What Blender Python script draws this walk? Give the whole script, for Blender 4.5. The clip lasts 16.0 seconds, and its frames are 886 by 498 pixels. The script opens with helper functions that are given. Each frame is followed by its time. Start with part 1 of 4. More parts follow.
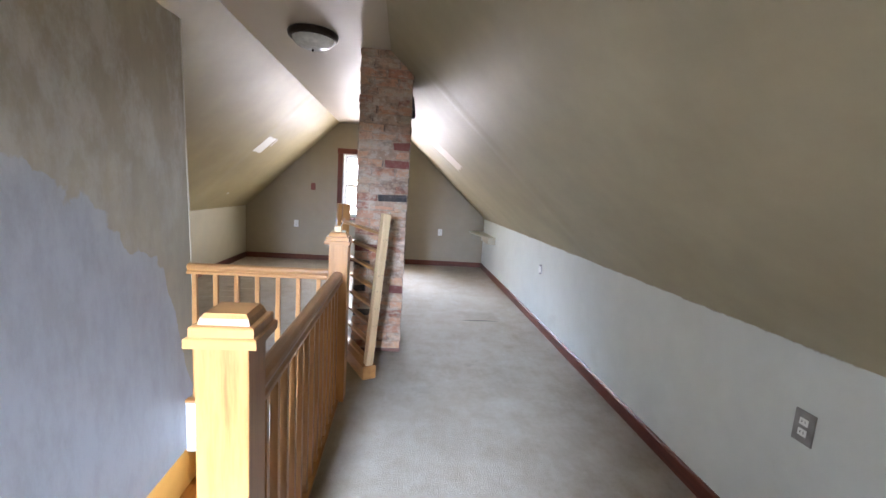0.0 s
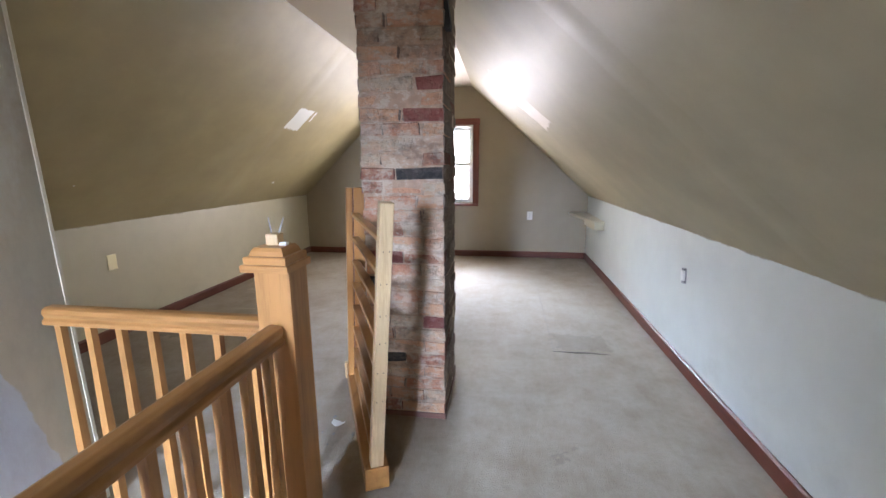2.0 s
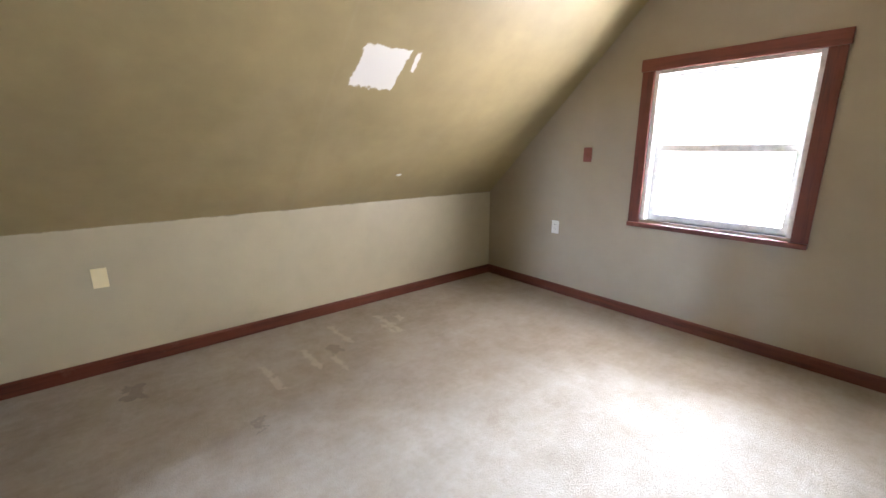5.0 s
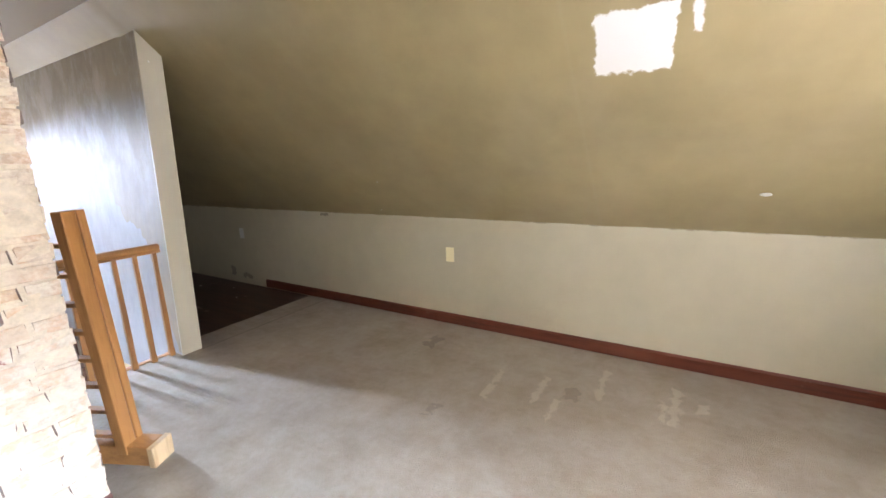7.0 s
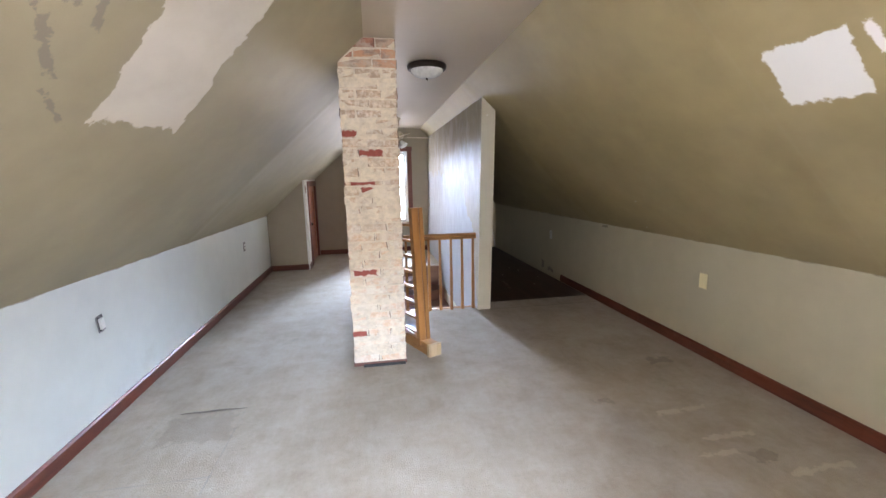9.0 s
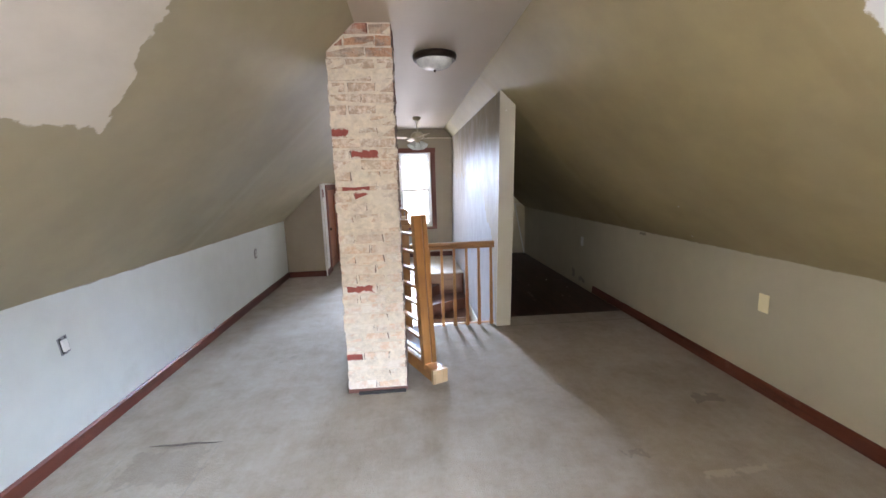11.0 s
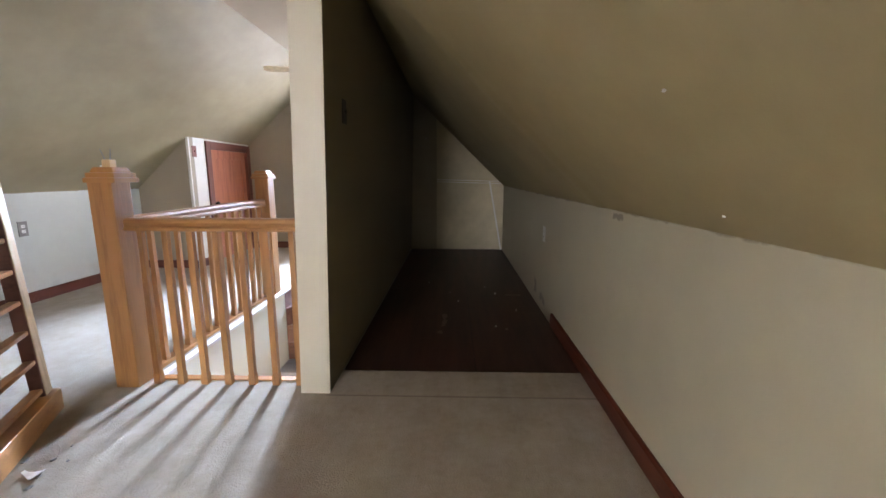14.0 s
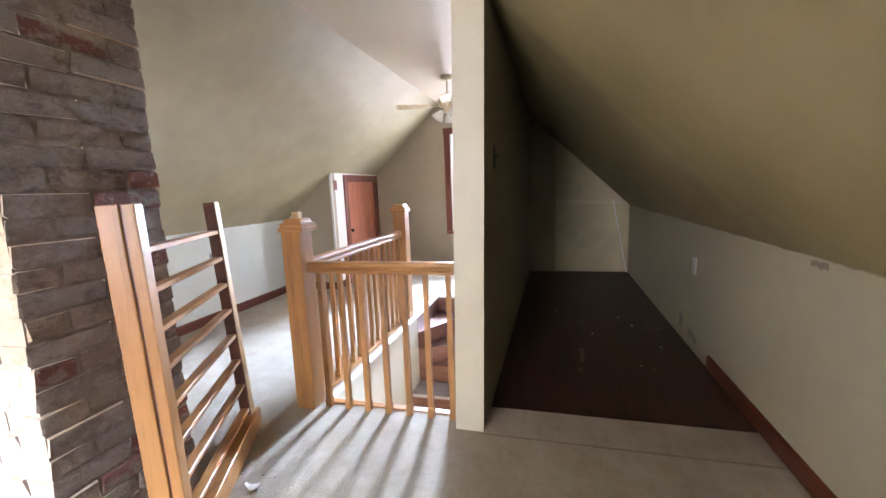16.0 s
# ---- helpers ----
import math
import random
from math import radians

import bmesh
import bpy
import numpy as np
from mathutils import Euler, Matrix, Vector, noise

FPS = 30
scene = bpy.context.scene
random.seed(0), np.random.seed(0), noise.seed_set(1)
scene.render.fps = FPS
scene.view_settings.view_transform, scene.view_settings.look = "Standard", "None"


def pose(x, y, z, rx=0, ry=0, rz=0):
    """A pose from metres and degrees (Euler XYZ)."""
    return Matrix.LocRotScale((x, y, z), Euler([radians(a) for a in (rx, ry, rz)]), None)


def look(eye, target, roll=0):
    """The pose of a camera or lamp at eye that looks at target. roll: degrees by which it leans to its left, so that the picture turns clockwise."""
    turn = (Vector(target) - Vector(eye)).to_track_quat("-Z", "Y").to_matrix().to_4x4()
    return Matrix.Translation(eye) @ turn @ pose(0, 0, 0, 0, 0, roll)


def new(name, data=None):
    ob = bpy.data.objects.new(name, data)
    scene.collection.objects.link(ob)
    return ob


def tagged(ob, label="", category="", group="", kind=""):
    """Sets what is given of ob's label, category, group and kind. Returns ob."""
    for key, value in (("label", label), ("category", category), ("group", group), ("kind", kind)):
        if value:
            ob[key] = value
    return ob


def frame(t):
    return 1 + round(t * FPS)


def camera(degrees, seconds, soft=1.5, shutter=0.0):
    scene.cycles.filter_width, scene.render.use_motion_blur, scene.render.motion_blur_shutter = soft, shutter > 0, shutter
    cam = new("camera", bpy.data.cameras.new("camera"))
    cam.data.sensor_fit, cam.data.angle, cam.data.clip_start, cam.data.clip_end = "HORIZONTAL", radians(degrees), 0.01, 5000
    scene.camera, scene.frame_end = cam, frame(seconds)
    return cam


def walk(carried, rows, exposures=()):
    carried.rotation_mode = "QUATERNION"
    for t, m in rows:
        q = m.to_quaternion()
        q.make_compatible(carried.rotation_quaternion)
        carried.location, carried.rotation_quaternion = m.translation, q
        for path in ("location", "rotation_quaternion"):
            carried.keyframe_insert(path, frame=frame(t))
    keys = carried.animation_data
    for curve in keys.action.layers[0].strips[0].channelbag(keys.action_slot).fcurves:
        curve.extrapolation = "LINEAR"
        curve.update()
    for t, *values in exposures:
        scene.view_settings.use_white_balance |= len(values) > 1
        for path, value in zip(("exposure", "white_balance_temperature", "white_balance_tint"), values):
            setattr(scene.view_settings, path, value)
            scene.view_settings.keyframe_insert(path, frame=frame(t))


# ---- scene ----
cam = camera(93.9, 16.0)
PATH = [
    (0, (-1.487, 1.599, 1.376), (-1.285, 3.569, 1.094), 3.8),
    (0.5, (-1.353, 1.832, 1.415), (-1.329, 3.799, 1.056), 2.1),
    (1, (-1.237, 2.086, 1.373), (-1.416, 4.042, 0.998), 2.1),
    (1.5, (-1.239, 2.538, 1.342), (-1.431, 4.491, 0.956), -0.0),
    (2, (-1.178, 2.996, 1.316), (-1.461, 4.936, 0.924), -0.3),
    (2.5, (-1.135, 3.429, 1.292), (-1.558, 5.342, 0.89), -0.6),
    (3, (-1.172, 3.941, 1.317), (-1.68, 5.817, 0.847), -1.7),
    (5.5, (-1.059, 6.241, 1.341), (-2.875, 6.95, 0.891), 0.1),
    (6, (-1.098, 6.661, 1.315), (-3.053, 6.654, 0.891), -0.3),
    (6.5, (-1.181, 7.014, 1.365), (-3.068, 6.517, 0.928), -1.7),
    (7, (-1.334, 7.418, 1.358), (-3.0, 6.395, 0.937), -2.0),
    (7.5, (-1.404, 7.836, 1.385), (-2.703, 6.373, 0.97), -3.0),
    (8, (-1.546, 8.23, 1.382), (-2.458, 6.475, 1.085), 0.7),
    (8.5, (-1.616, 8.505, 1.421), (-2.108, 6.594, 1.09), -0.6),
    (11, (-1.915, 8.131, 1.439), (-2.077, 6.164, 1.114), -1.7),
    (11.5, (-2.282, 7.845, 1.378), (-2.523, 5.885, 1.065), 0.4),
    (12, (-2.591, 7.463, 1.353), (-2.793, 5.505, 0.997), -0.4),
    (12.3, (-2.755, 7.202, 1.359), (-2.946, 5.247, 0.984), -0.4),
    (12.5, (-2.873, 7.035, 1.371), (-3.043, 5.08, 0.985), -0.2),
    (13, (-3.139, 6.661, 1.314), (-3.185, 4.691, 0.977), 0.5),
    (13.5, (-3.327, 6.306, 1.22), (-3.286, 4.341, 0.847), 0.6),
    (13.8, (-3.42, 6.143, 1.099), (-3.372, 4.181, 0.711), 0.1),
    (14, (-3.48, 6.097, 1.051), (-3.432, 4.129, 0.697), 0.1),
    (14.5, (-3.599, 6.008, 0.905), (-3.392, 4.02, 0.824), 0.9),
    (15, (-3.627, 5.993, 0.88), (-3.429, 4.004, 0.806), -0.7),
    (15.5, (-3.504, 6.028, 0.974), (-3.151, 4.065, 0.828), -0.7),
    (16, (-3.226, 6.14, 1.216), (-2.708, 4.231, 0.923), -2.3),
]
# tuning
EXPOSURES = [(0.0, 0.5), (0.5, 0.42), (1.5, 0.42), (3.0, 0.75), (5.5, 0.85), (6.5, 1.1), (7.0, 1.1), (7.5, 0.74), (8.5, 0.55), (11.0, 0.45), (12.5, 0.66), (13.0, 0.55), (14.0, 1.15), (14.5, 1.4), (15.0, 1.45), (16.0, 1.5)]
POWER_N, POWER_F, POWER_L = 15.0, 44.0, 35.0
SKY_N, SKY_F = 14500.0, 3300.0
walk(cam, [(t, look(e, g, r)) for t, e, g, r in PATH], EXPOSURES)

# ---- plan, metres: x to the east wall (0), y along the ridge, z up from the carpet ----
X_E, X_W = 0.0, -4.185
Y_N, Y_F = 0.203, 9.048
KNEE, TOP = 0.90, 2.40
X_CE, X_CW = -1.64, -2.64
SL_E = (TOP - KNEE) / (X_E - X_CE)
SL_W = (TOP - KNEE) / (X_CW - X_W)
PX0, PX1, PY = -2.878, -2.748, 4.25
LEAN = 0.055
WELL_X, WELL_Y0, WELL_Y1 = -1.93, 1.77, 4.125
BOX_X, BOX_Y = -0.602, 1.555
WIN_N = (-2.38, 0.59, -1.78, 1.97)
WIN_F = (-2.56, 0.80, -1.62, 1.885)
CH_X0, CH_X1, CH_Y0, CH_Y1 = -1.862, -1.457, 4.955, 5.405


def slope_z(x):
    if x > X_CE:
        return KNEE + SL_E * (X_E - x)
    if x < X_CW:
        return KNEE + SL_W * (x - X_W)
    return TOP


# ---- world and lights ----
world = bpy.data.worlds.new("world")
scene.world = world
world.use_nodes = True
wn = world.node_tree
sky = wn.nodes.new("ShaderNodeTexSky")
sky.sky_type, sky.sun_disc = "NISHITA", False
sky.sun_elevation, sky.sun_rotation = radians(48), radians(200)
wn.nodes["Background"].inputs["Strength"].default_value = 0.15
wn.links.new(sky.outputs[0], wn.nodes["Background"].inputs["Color"])


def window_light(name, x, y, z, w, h, turn, power, color):
    data = bpy.data.lights.new(name, "AREA")
    data.shape, data.size, data.size_y = "RECTANGLE", w, h
    data.energy, data.color = power, color
    ob = new(name, data)
    ob.matrix_world = pose(x, y, z, 90, 0, turn)
    return ob


window_light("daylight_near", -2.08, Y_N - 0.16, 1.28, 0.60, 1.38, 0, POWER_N, (0.93, 0.885, 0.96))
window_light("daylight_far", -2.0975, Y_F + 0.16, 1.3425, 0.95, 1.085, 180, POWER_F, (0.93, 0.885, 0.96))
# added unseen warm lamp that brightens the lower hall; no window is built there
window_light("daylight_lower", -3.2, 6.9, -1.3, 1.0, 1.3, 180, POWER_L, (1.0, 0.86, 0.62))


def sky_light(name, eye, target, w, h, power, color):
    """The bright part of the sky that a window looks up at."""
    data = bpy.data.lights.new(name, "AREA")
    data.shape, data.size, data.size_y = "RECTANGLE", w, h
    data.energy, data.color = power, color
    ob = new(name, data)
    ob.matrix_world = look(eye, target)
    return ob


sky_light("sky_near", (-2.5, -5.6, 3.5), (-2.08, Y_N, 1.3), 4.0, 3.4, SKY_N, (0.58, 0.71, 1.0))
sky_light("sky_far", (-3.5, 13.5, 4.1), (-2.1, Y_F, 1.35), 3.6, 2.4, SKY_F, (0.58, 0.71, 1.0))
sun = new("sun", bpy.data.lights.new("sun", "SUN"))
sun.data.energy, sun.data.angle, sun.data.color = 2.0, radians(0.6), (1.0, 0.95, 0.86)
sun.matrix_world = look((0, 0, 10), (-6, 2, 0))


# ---- materials ----
class N:
    """Small helper round a node tree."""

    def __init__(self, name):
        self.mat = bpy.data.materials.new(name)
        self.mat.use_nodes = True
        self.t = self.mat.node_tree
        self.b = self.t.nodes["Principled BSDF"]

    def node(self, kind, **values):
        n = self.t.nodes.new(kind)
        for k, v in values.items():
            n.inputs[k.replace("_", " ")].default_value = v
        return n

    def link(self, a, b):
        self.t.links.new(a, b)

    def coords(self, scale=(1, 1, 1), offset=(0, 0, 0), source="Object"):
        c = self.t.nodes.new("ShaderNodeTexCoord")
        m = self.t.nodes.new("ShaderNodeMapping")
        m.inputs["Scale"].default_value = scale
        m.inputs["Location"].default_value = offset
        self.link(c.outputs[source], m.inputs["Vector"])
        return m.outputs[0]

    def noise(self, vec, scale, detail=4.0, rough=0.55):
        n = self.node("ShaderNodeTexNoise", Scale=scale, Detail=detail, Roughness=rough)
        self.link(vec, n.inputs["Vector"])
        return n.outputs["Fac"]

    def ramp(self, fac, *stops):
        n = self.t.nodes.new("ShaderNodeValToRGB")
        e = n.color_ramp.elements
        while len(e) < len(stops):
            e.new(0.5)
        for el, (p, c) in zip(e, stops):
            el.position = p
            el.color = (*c, 1) if isinstance(c, tuple) else (c, c, c, 1)
        self.link(fac, n.inputs[0])
        return n.outputs[0]

    def math(self, op, a, b=None, c=None):
        n = self.t.nodes.new("ShaderNodeMath")
        n.operation = op
        for i, v in enumerate((a, b, c)):
            if v is None:
                continue
            if isinstance(v, (int, float)):
                n.inputs[i].default_value = v
            else:
                self.link(v, n.inputs[i])
        return n.outputs[0]

    def mix(self, fac, a, b, blend="MIX"):
        n = self.t.nodes.new("ShaderNodeMix")
        n.data_type, n.blend_type = "RGBA", blend
        for sock, v in ((n.inputs[0], fac), (n.inputs[6], a), (n.inputs[7], b)):
            if isinstance(v, (int, float)):
                sock.default_value = v
            elif isinstance(v, tuple):
                sock.default_value = (*v, 1)
            else:
                self.link(v, sock)
        return n.outputs[2]

    def bump(self, height, strength=0.3, distance=0.002):
        n = self.node("ShaderNodeBump", Strength=strength, Distance=distance)
        self.link(height, n.inputs["Height"])
        self.link(n.outputs[0], self.b.inputs["Normal"])

    def done(self, color, rough, metal=0.0):
        for key, v in (("Base Color", color), ("Roughness", rough), ("Metallic", metal)):
            if isinstance(v, tuple):
                v = (*v, 1)
            if isinstance(v, (int, float, tuple)):
                self.b.inputs[key].default_value = v
            else:
                self.link(v, self.b.inputs[key])
        return self.mat


def paint(name, color, rough=0.5, mottled=0.12, extra=None):
    n = N(name)
    v = n.coords()
    big = n.noise(v, 0.9, 5)
    mid = n.noise(v, 6.0, 5)
    dark = tuple(c * (1 - mottled) for c in color)
    light = tuple(min(1, c * (1 + mottled * 0.7)) for c in color)
    col = n.ramp(n.math("ADD", n.math("MULTIPLY", big, 0.65), n.math("MULTIPLY", mid, 0.35)), (0.36, dark), (0.64, light))
    if extra:
        col = extra(n, v, col)
    fine = n.noise(v, 160.0, 3)
    n.bump(n.math("ADD", fine, n.math("MULTIPLY", mid, 1.5)), 0.22, 0.0015)
    r = n.math("ADD", n.math("MULTIPLY", mid, 0.14), rough - 0.07)
    return n.done(col, r)


def xyz(n, v):
    s = n.t.nodes.new("ShaderNodeSeparateXYZ")
    n.link(v, s.inputs[0])
    return s.outputs


def blot(n, v, axis_a, axis_b, ca, cb, ha, hb, ragged=0.06, freq=9.0, skew=0.0):
    """1 inside a ragged rectangle round (ca, cb), half sizes ha and hb, on two axes."""
    s = xyz(n, v)
    wob = n.math("MULTIPLY", n.math("SUBTRACT", n.noise(v, freq, 6, 0.65), 0.5), ragged * 4)
    a = n.math("SUBTRACT", ha, n.math("ABSOLUTE", n.math("SUBTRACT", n.math("SUBTRACT", s[axis_a], n.math("MULTIPLY", n.math("SUBTRACT", s[axis_b], cb), skew)), ca)))
    b = n.math("SUBTRACT", hb, n.math("ABSOLUTE", n.math("SUBTRACT", s[axis_b], cb)))
    d = n.math("ADD", n.math("MINIMUM", a, b), wob)
    return n.ramp(n.math("MULTIPLY", d, 40.0), (0.0, 0.0), (0.3, 1.0))


def knee_extra(n, v, col):
    """The ceiling paint cut in raggedly over the top of the wall."""
    s = xyz(n, v)
    wob = n.math("MULTIPLY", n.math("SUBTRACT", n.noise(v, 5.0, 7, 0.7), 0.5), 0.05)
    m = n.ramp(n.math("MULTIPLY", n.math("ADD", n.math("SUBTRACT", s[2], 0.893), wob), 120.0), (0.0, 0.0), (1.0, 1.0))
    col = n.mix(m, col, (0.26, 0.22, 0.15))
    dirt = n.ramp(n.noise(v, 2.2, 7, 0.75), (0.56, 0.0), (0.75, 1.0))
    low = n.ramp(s[2], (0.08, 1.0), (0.5, 0.25))
    return n.mix(n.math("MULTIPLY", n.math("MULTIPLY", dirt, low), 0.28), col, (0.28, 0.25, 0.19))


def smudges(n, v, col):
    """Large uneven soot and roller marks."""
    a = n.ramp(n.noise(n.coords((1, 0.55, 1), (4.7, 2.1, 0.3)), 1.5, 6, 0.6), (0.42, 0.0), (0.68, 1.0))
    col = n.mix(n.math("MULTIPLY", a, 0.28), col, (0.17, 0.14, 0.08))
    b = n.ramp(n.noise(n.coords((1, 1, 1), (1.7, 8.1, 2.3)), 1.1, 5, 0.6), (0.50, 0.0), (0.72, 1.0))
    return n.mix(n.math("MULTIPLY", b, 0.22), col, (0.46, 0.39, 0.27))


def slope_west_extra(n, v, col):
    col = smudges(n, v, col)
    m = blot(n, v, 1, 2, 7.155, 1.79, 0.150, 0.100, 0.022, 9.0, 0.15)
    col = n.mix(m, col, (0.80, 0.80, 0.76))
    m2 = blot(n, v, 1, 2, 7.375, 1.84, 0.018, 0.05, 0.012, 16)
    col = n.mix(m2, col, (0.84, 0.80, 0.78))
    s = xyz(n, v)
    seam = n.math("ABSOLUTE", n.math("SUBTRACT", s[1], 6.90))
    return n.mix(n.math("MULTIPLY", n.ramp(n.math("MULTIPLY", seam, 20.0), (0.0, 1.0), (0.3, 0.0)), 0.05), col, (0.5, 0.46, 0.36))


def slope_east_extra(n, v, col):
    m = blot(n, v, 1, 2, 6.87, 1.88, 0.27, 0.245, 0.040, 7, 0.55)
    col = n.mix(m, col, (0.66, 0.61, 0.52))
    for y, z, a, b, k in ((7.36, 1.75, 0.025, 0.05, 1.6), (7.47, 1.90, 0.025, 0.07, 1.2), (7.56, 1.76, 0.02, 0.05, 1.5), (7.17, 1.635, 0.02, 0.03, 2.5), (7.31, 1.84, 0.02, 0.03, 1.0)):
        m = blot(n, v, 1, 2, y, z, a, b, 0.022, 26, k)
        col = n.mix(n.math("MULTIPLY", m, 0.75), col, (0.22, 0.20, 0.16))
    return smudges(n, v, col)


def partition_extra(n, v, col):
    s = xyz(n, v)
    edge = n.ramp(n.math("DIVIDE", s[1], 5.0), (0.0, 0.66), (0.62, 0.61), (0.66, 0.53), (0.70, 0.52), (0.74, 0.41),
                  (0.79, 0.36), (0.825, 0.10), (0.84, 0.0))
    step = n.node("ShaderNodeTexVoronoi", Scale=7.0)
    n.link(v, step.inputs["Vector"])
    wob = n.math("ADD", n.math("MULTIPLY", n.math("SUBTRACT", n.noise(v, 7, 5), 0.5), 0.22),
                 n.math("MULTIPLY", n.math("SUBTRACT", step.outputs["Distance"], 0.4), 0.16))
    d = n.math("ADD", n.math("SUBTRACT", n.math("MULTIPLY", edge, 2.33), s[2]), wob)
    m = n.ramp(n.math("MULTIPLY", d, 30.0), (0.0, 0.0), (0.6, 1.0))
    col = n.mix(m, col, (0.36, 0.36, 0.36))
    # pale brush smears high up, with the window's glare put into their colour
    smear = n.noise(n.coords((1, 1.8, 1.0)), 3.0, 7, 0.7)
    high = n.ramp(n.math("DIVIDE", s[2], 2.4), (0.3, 0.0), (0.75, 1.0))
    tone = n.ramp(n.noise(n.coords((1, 3.0, 1.2), (2.0, 0.7, 5.0)), 3.2, 7, 0.7), (0.42, 0.0), (0.62, 1.0))
    col = n.mix(n.math("MULTIPLY", tone, 0.22), col, (0.16, 0.145, 0.12))
    return n.mix(n.math("MULTIPLY", n.math("MULTIPLY", n.ramp(smear, (0.45, 0.0), (0.6, 1.0)), 0.30), high), col, (0.62, 0.60, 0.57))


KHAKI = (0.375, 0.305, 0.155)
m_slope_w = paint("khaki_slope_paint_patched", KHAKI, 0.54, 0.12, slope_west_extra)
m_slope_e = paint("khaki_slope_paint_scuffed", (0.37, 0.32, 0.205), 0.54, 0.12, slope_east_extra)
m_ceiling = paint("warm_ceiling_paint", (0.50, 0.425, 0.325), 0.5, 0.06)
m_gable = paint("greige_gable_paint", (0.33, 0.28, 0.20), 0.45, 0.08)
m_knee_e = paint("pale_grey_wall_paint", (0.58, 0.61, 0.565), 0.42, 0.08, knee_extra)
def knee_west_extra(n, v, col):
    col = knee_extra(n, v, col)
    m = blot(n, v, 1, 2, 4.31, 0.878, 0.055, 0.014, 0.015, 18)
    col = n.mix(n.math("MULTIPLY", m, 0.8), col, (0.20, 0.17, 0.13))
    for y, z, a, b in ((2.66, 0.13, 0.05, 0.06), (2.92, 0.09, 0.10, 0.03)):
        m = blot(n, v, 1, 2, y, z, a, b, 0.04, 14)
        col = n.mix(n.math("MULTIPLY", m, 0.6), col, (0.13, 0.10, 0.08))
    return col


m_knee_w = paint("pale_sage_wall_paint", (0.50, 0.455, 0.32), 0.42, 0.08, knee_west_extra)
m_part = paint("partition_paint_two_tone", (0.36, 0.31, 0.215), 0.62, 0.10, partition_extra)
m_end = paint("cream_trim_paint", (0.55, 0.51, 0.38), 0.45, 0.05)
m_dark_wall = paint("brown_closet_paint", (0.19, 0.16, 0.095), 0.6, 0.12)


for m in (m_slope_w, m_slope_e):
    m.node_tree.nodes["Principled BSDF"].inputs["Specular IOR Level"].default_value = 0.38


def closet_end_extra(n, v, col):
    m = blot(n, v, 0, 2, -3.05, 0.9, 0.20, 1.2, 0.006, 3)
    return n.mix(n.math("MULTIPLY", m, 0.6), col, (0.24, 0.21, 0.15))


m_closet_end = paint("closet_end_paint", (0.54, 0.48, 0.31), 0.6, 0.2, closet_end_extra)
m_white = paint("white_painted_wood", (0.75, 0.74, 0.70), 0.4, 0.05)
m_lower = paint("warm_lower_wall_paint", (0.75, 0.56, 0.26), 0.6, 0.06)
m_cream = paint("cream_wall_paint", (0.72, 0.68, 0.55), 0.5, 0.05)


def wood(name, dark, light, axis=2, rough=0.38, scale=1.0):
    n = N(name)
    st = [14.0 * scale] * 3
    st[axis] = 1.1 * scale
    v = n.coords(tuple(st))
    info = n.t.nodes.new("ShaderNodeObjectInfo")
    off = n.math("MULTIPLY", info.outputs["Random"], 13.0)
    add = n.t.nodes.new("ShaderNodeVectorMath")
    add.operation = "ADD"
    n.link(v, add.inputs[0])
    n.link(off, add.inputs[1])
    v = add.outputs[0]
    rings = n.noise(v, 1.6, 6, 0.6)
    fine = n.noise(v, 9.0, 4, 0.7)
    g = n.math("ADD", n.math("MULTIPLY", rings, 0.7), n.math("MULTIPLY", fine, 0.3))
    col = n.ramp(g, (0.30, dark), (0.50, light), (0.75, tuple(min(1, c * 1.12) for c in light)))
    tint = n.math("ADD", n.math("MULTIPLY", info.outputs["Random"], 0.22), 0.89)
    comb = n.t.nodes.new("ShaderNodeCombineXYZ")
    for i in range(3):
        n.link(tint, comb.inputs[i])
    col = n.mix(1.0, col, comb.outputs[0], "MULTIPLY")
    n.bump(fine, 0.25, 0.0008)
    return n.done(col, rough)


OAK_D, OAK_L = (0.24, 0.098, 0.026), (0.40, 0.192, 0.060)
m_oak = [wood("golden_oak_" + a, OAK_D, OAK_L, i) for i, a in enumerate("xyz")]
m_pine = wood("raw_pine", (0.42, 0.27, 0.13), (0.62, 0.45, 0.25), 2, 0.55)
def trim_wood(name, axis):
    """Stained board with pale scuffs and drips of wall paint."""
    m = wood(name, (0.045, 0.012, 0.007), (0.12, 0.030, 0.015), axis, 0.4)
    t = m.node_tree
    b = t.nodes["Principled BSDF"]
    old = b.inputs["Base Color"].links[0].from_socket
    c = t.nodes.new("ShaderNodeTexCoord")
    mix = t.nodes.new("ShaderNodeMix")
    mix.data_type = "RGBA"
    a = t.nodes.new("ShaderNodeTexNoise")
    a.inputs["Scale"].default_value, a.inputs["Detail"].default_value = 5.5, 8
    a.inputs["Roughness"].default_value = 0.75
    ramp = t.nodes.new("ShaderNodeValToRGB")
    ramp.color_ramp.elements[0].position, ramp.color_ramp.elements[1].position = 0.60, 0.68
    t.links.new(c.outputs["Object"], a.inputs["Vector"])
    t.links.new(a.outputs["Fac"], ramp.inputs[0])
    k = t.nodes.new("ShaderNodeMath")
    k.operation = "MULTIPLY"
    k.inputs[1].default_value = 0.40
    t.links.new(ramp.outputs[0], k.inputs[0])
    t.links.new(k.outputs[0], mix.inputs[0])
    t.links.new(old, mix.inputs[6])
    mix.inputs[7].default_value = (0.20, 0.11, 0.08, 1)
    t.links.new(mix.outputs[2], b.inputs["Base Color"])
    return m


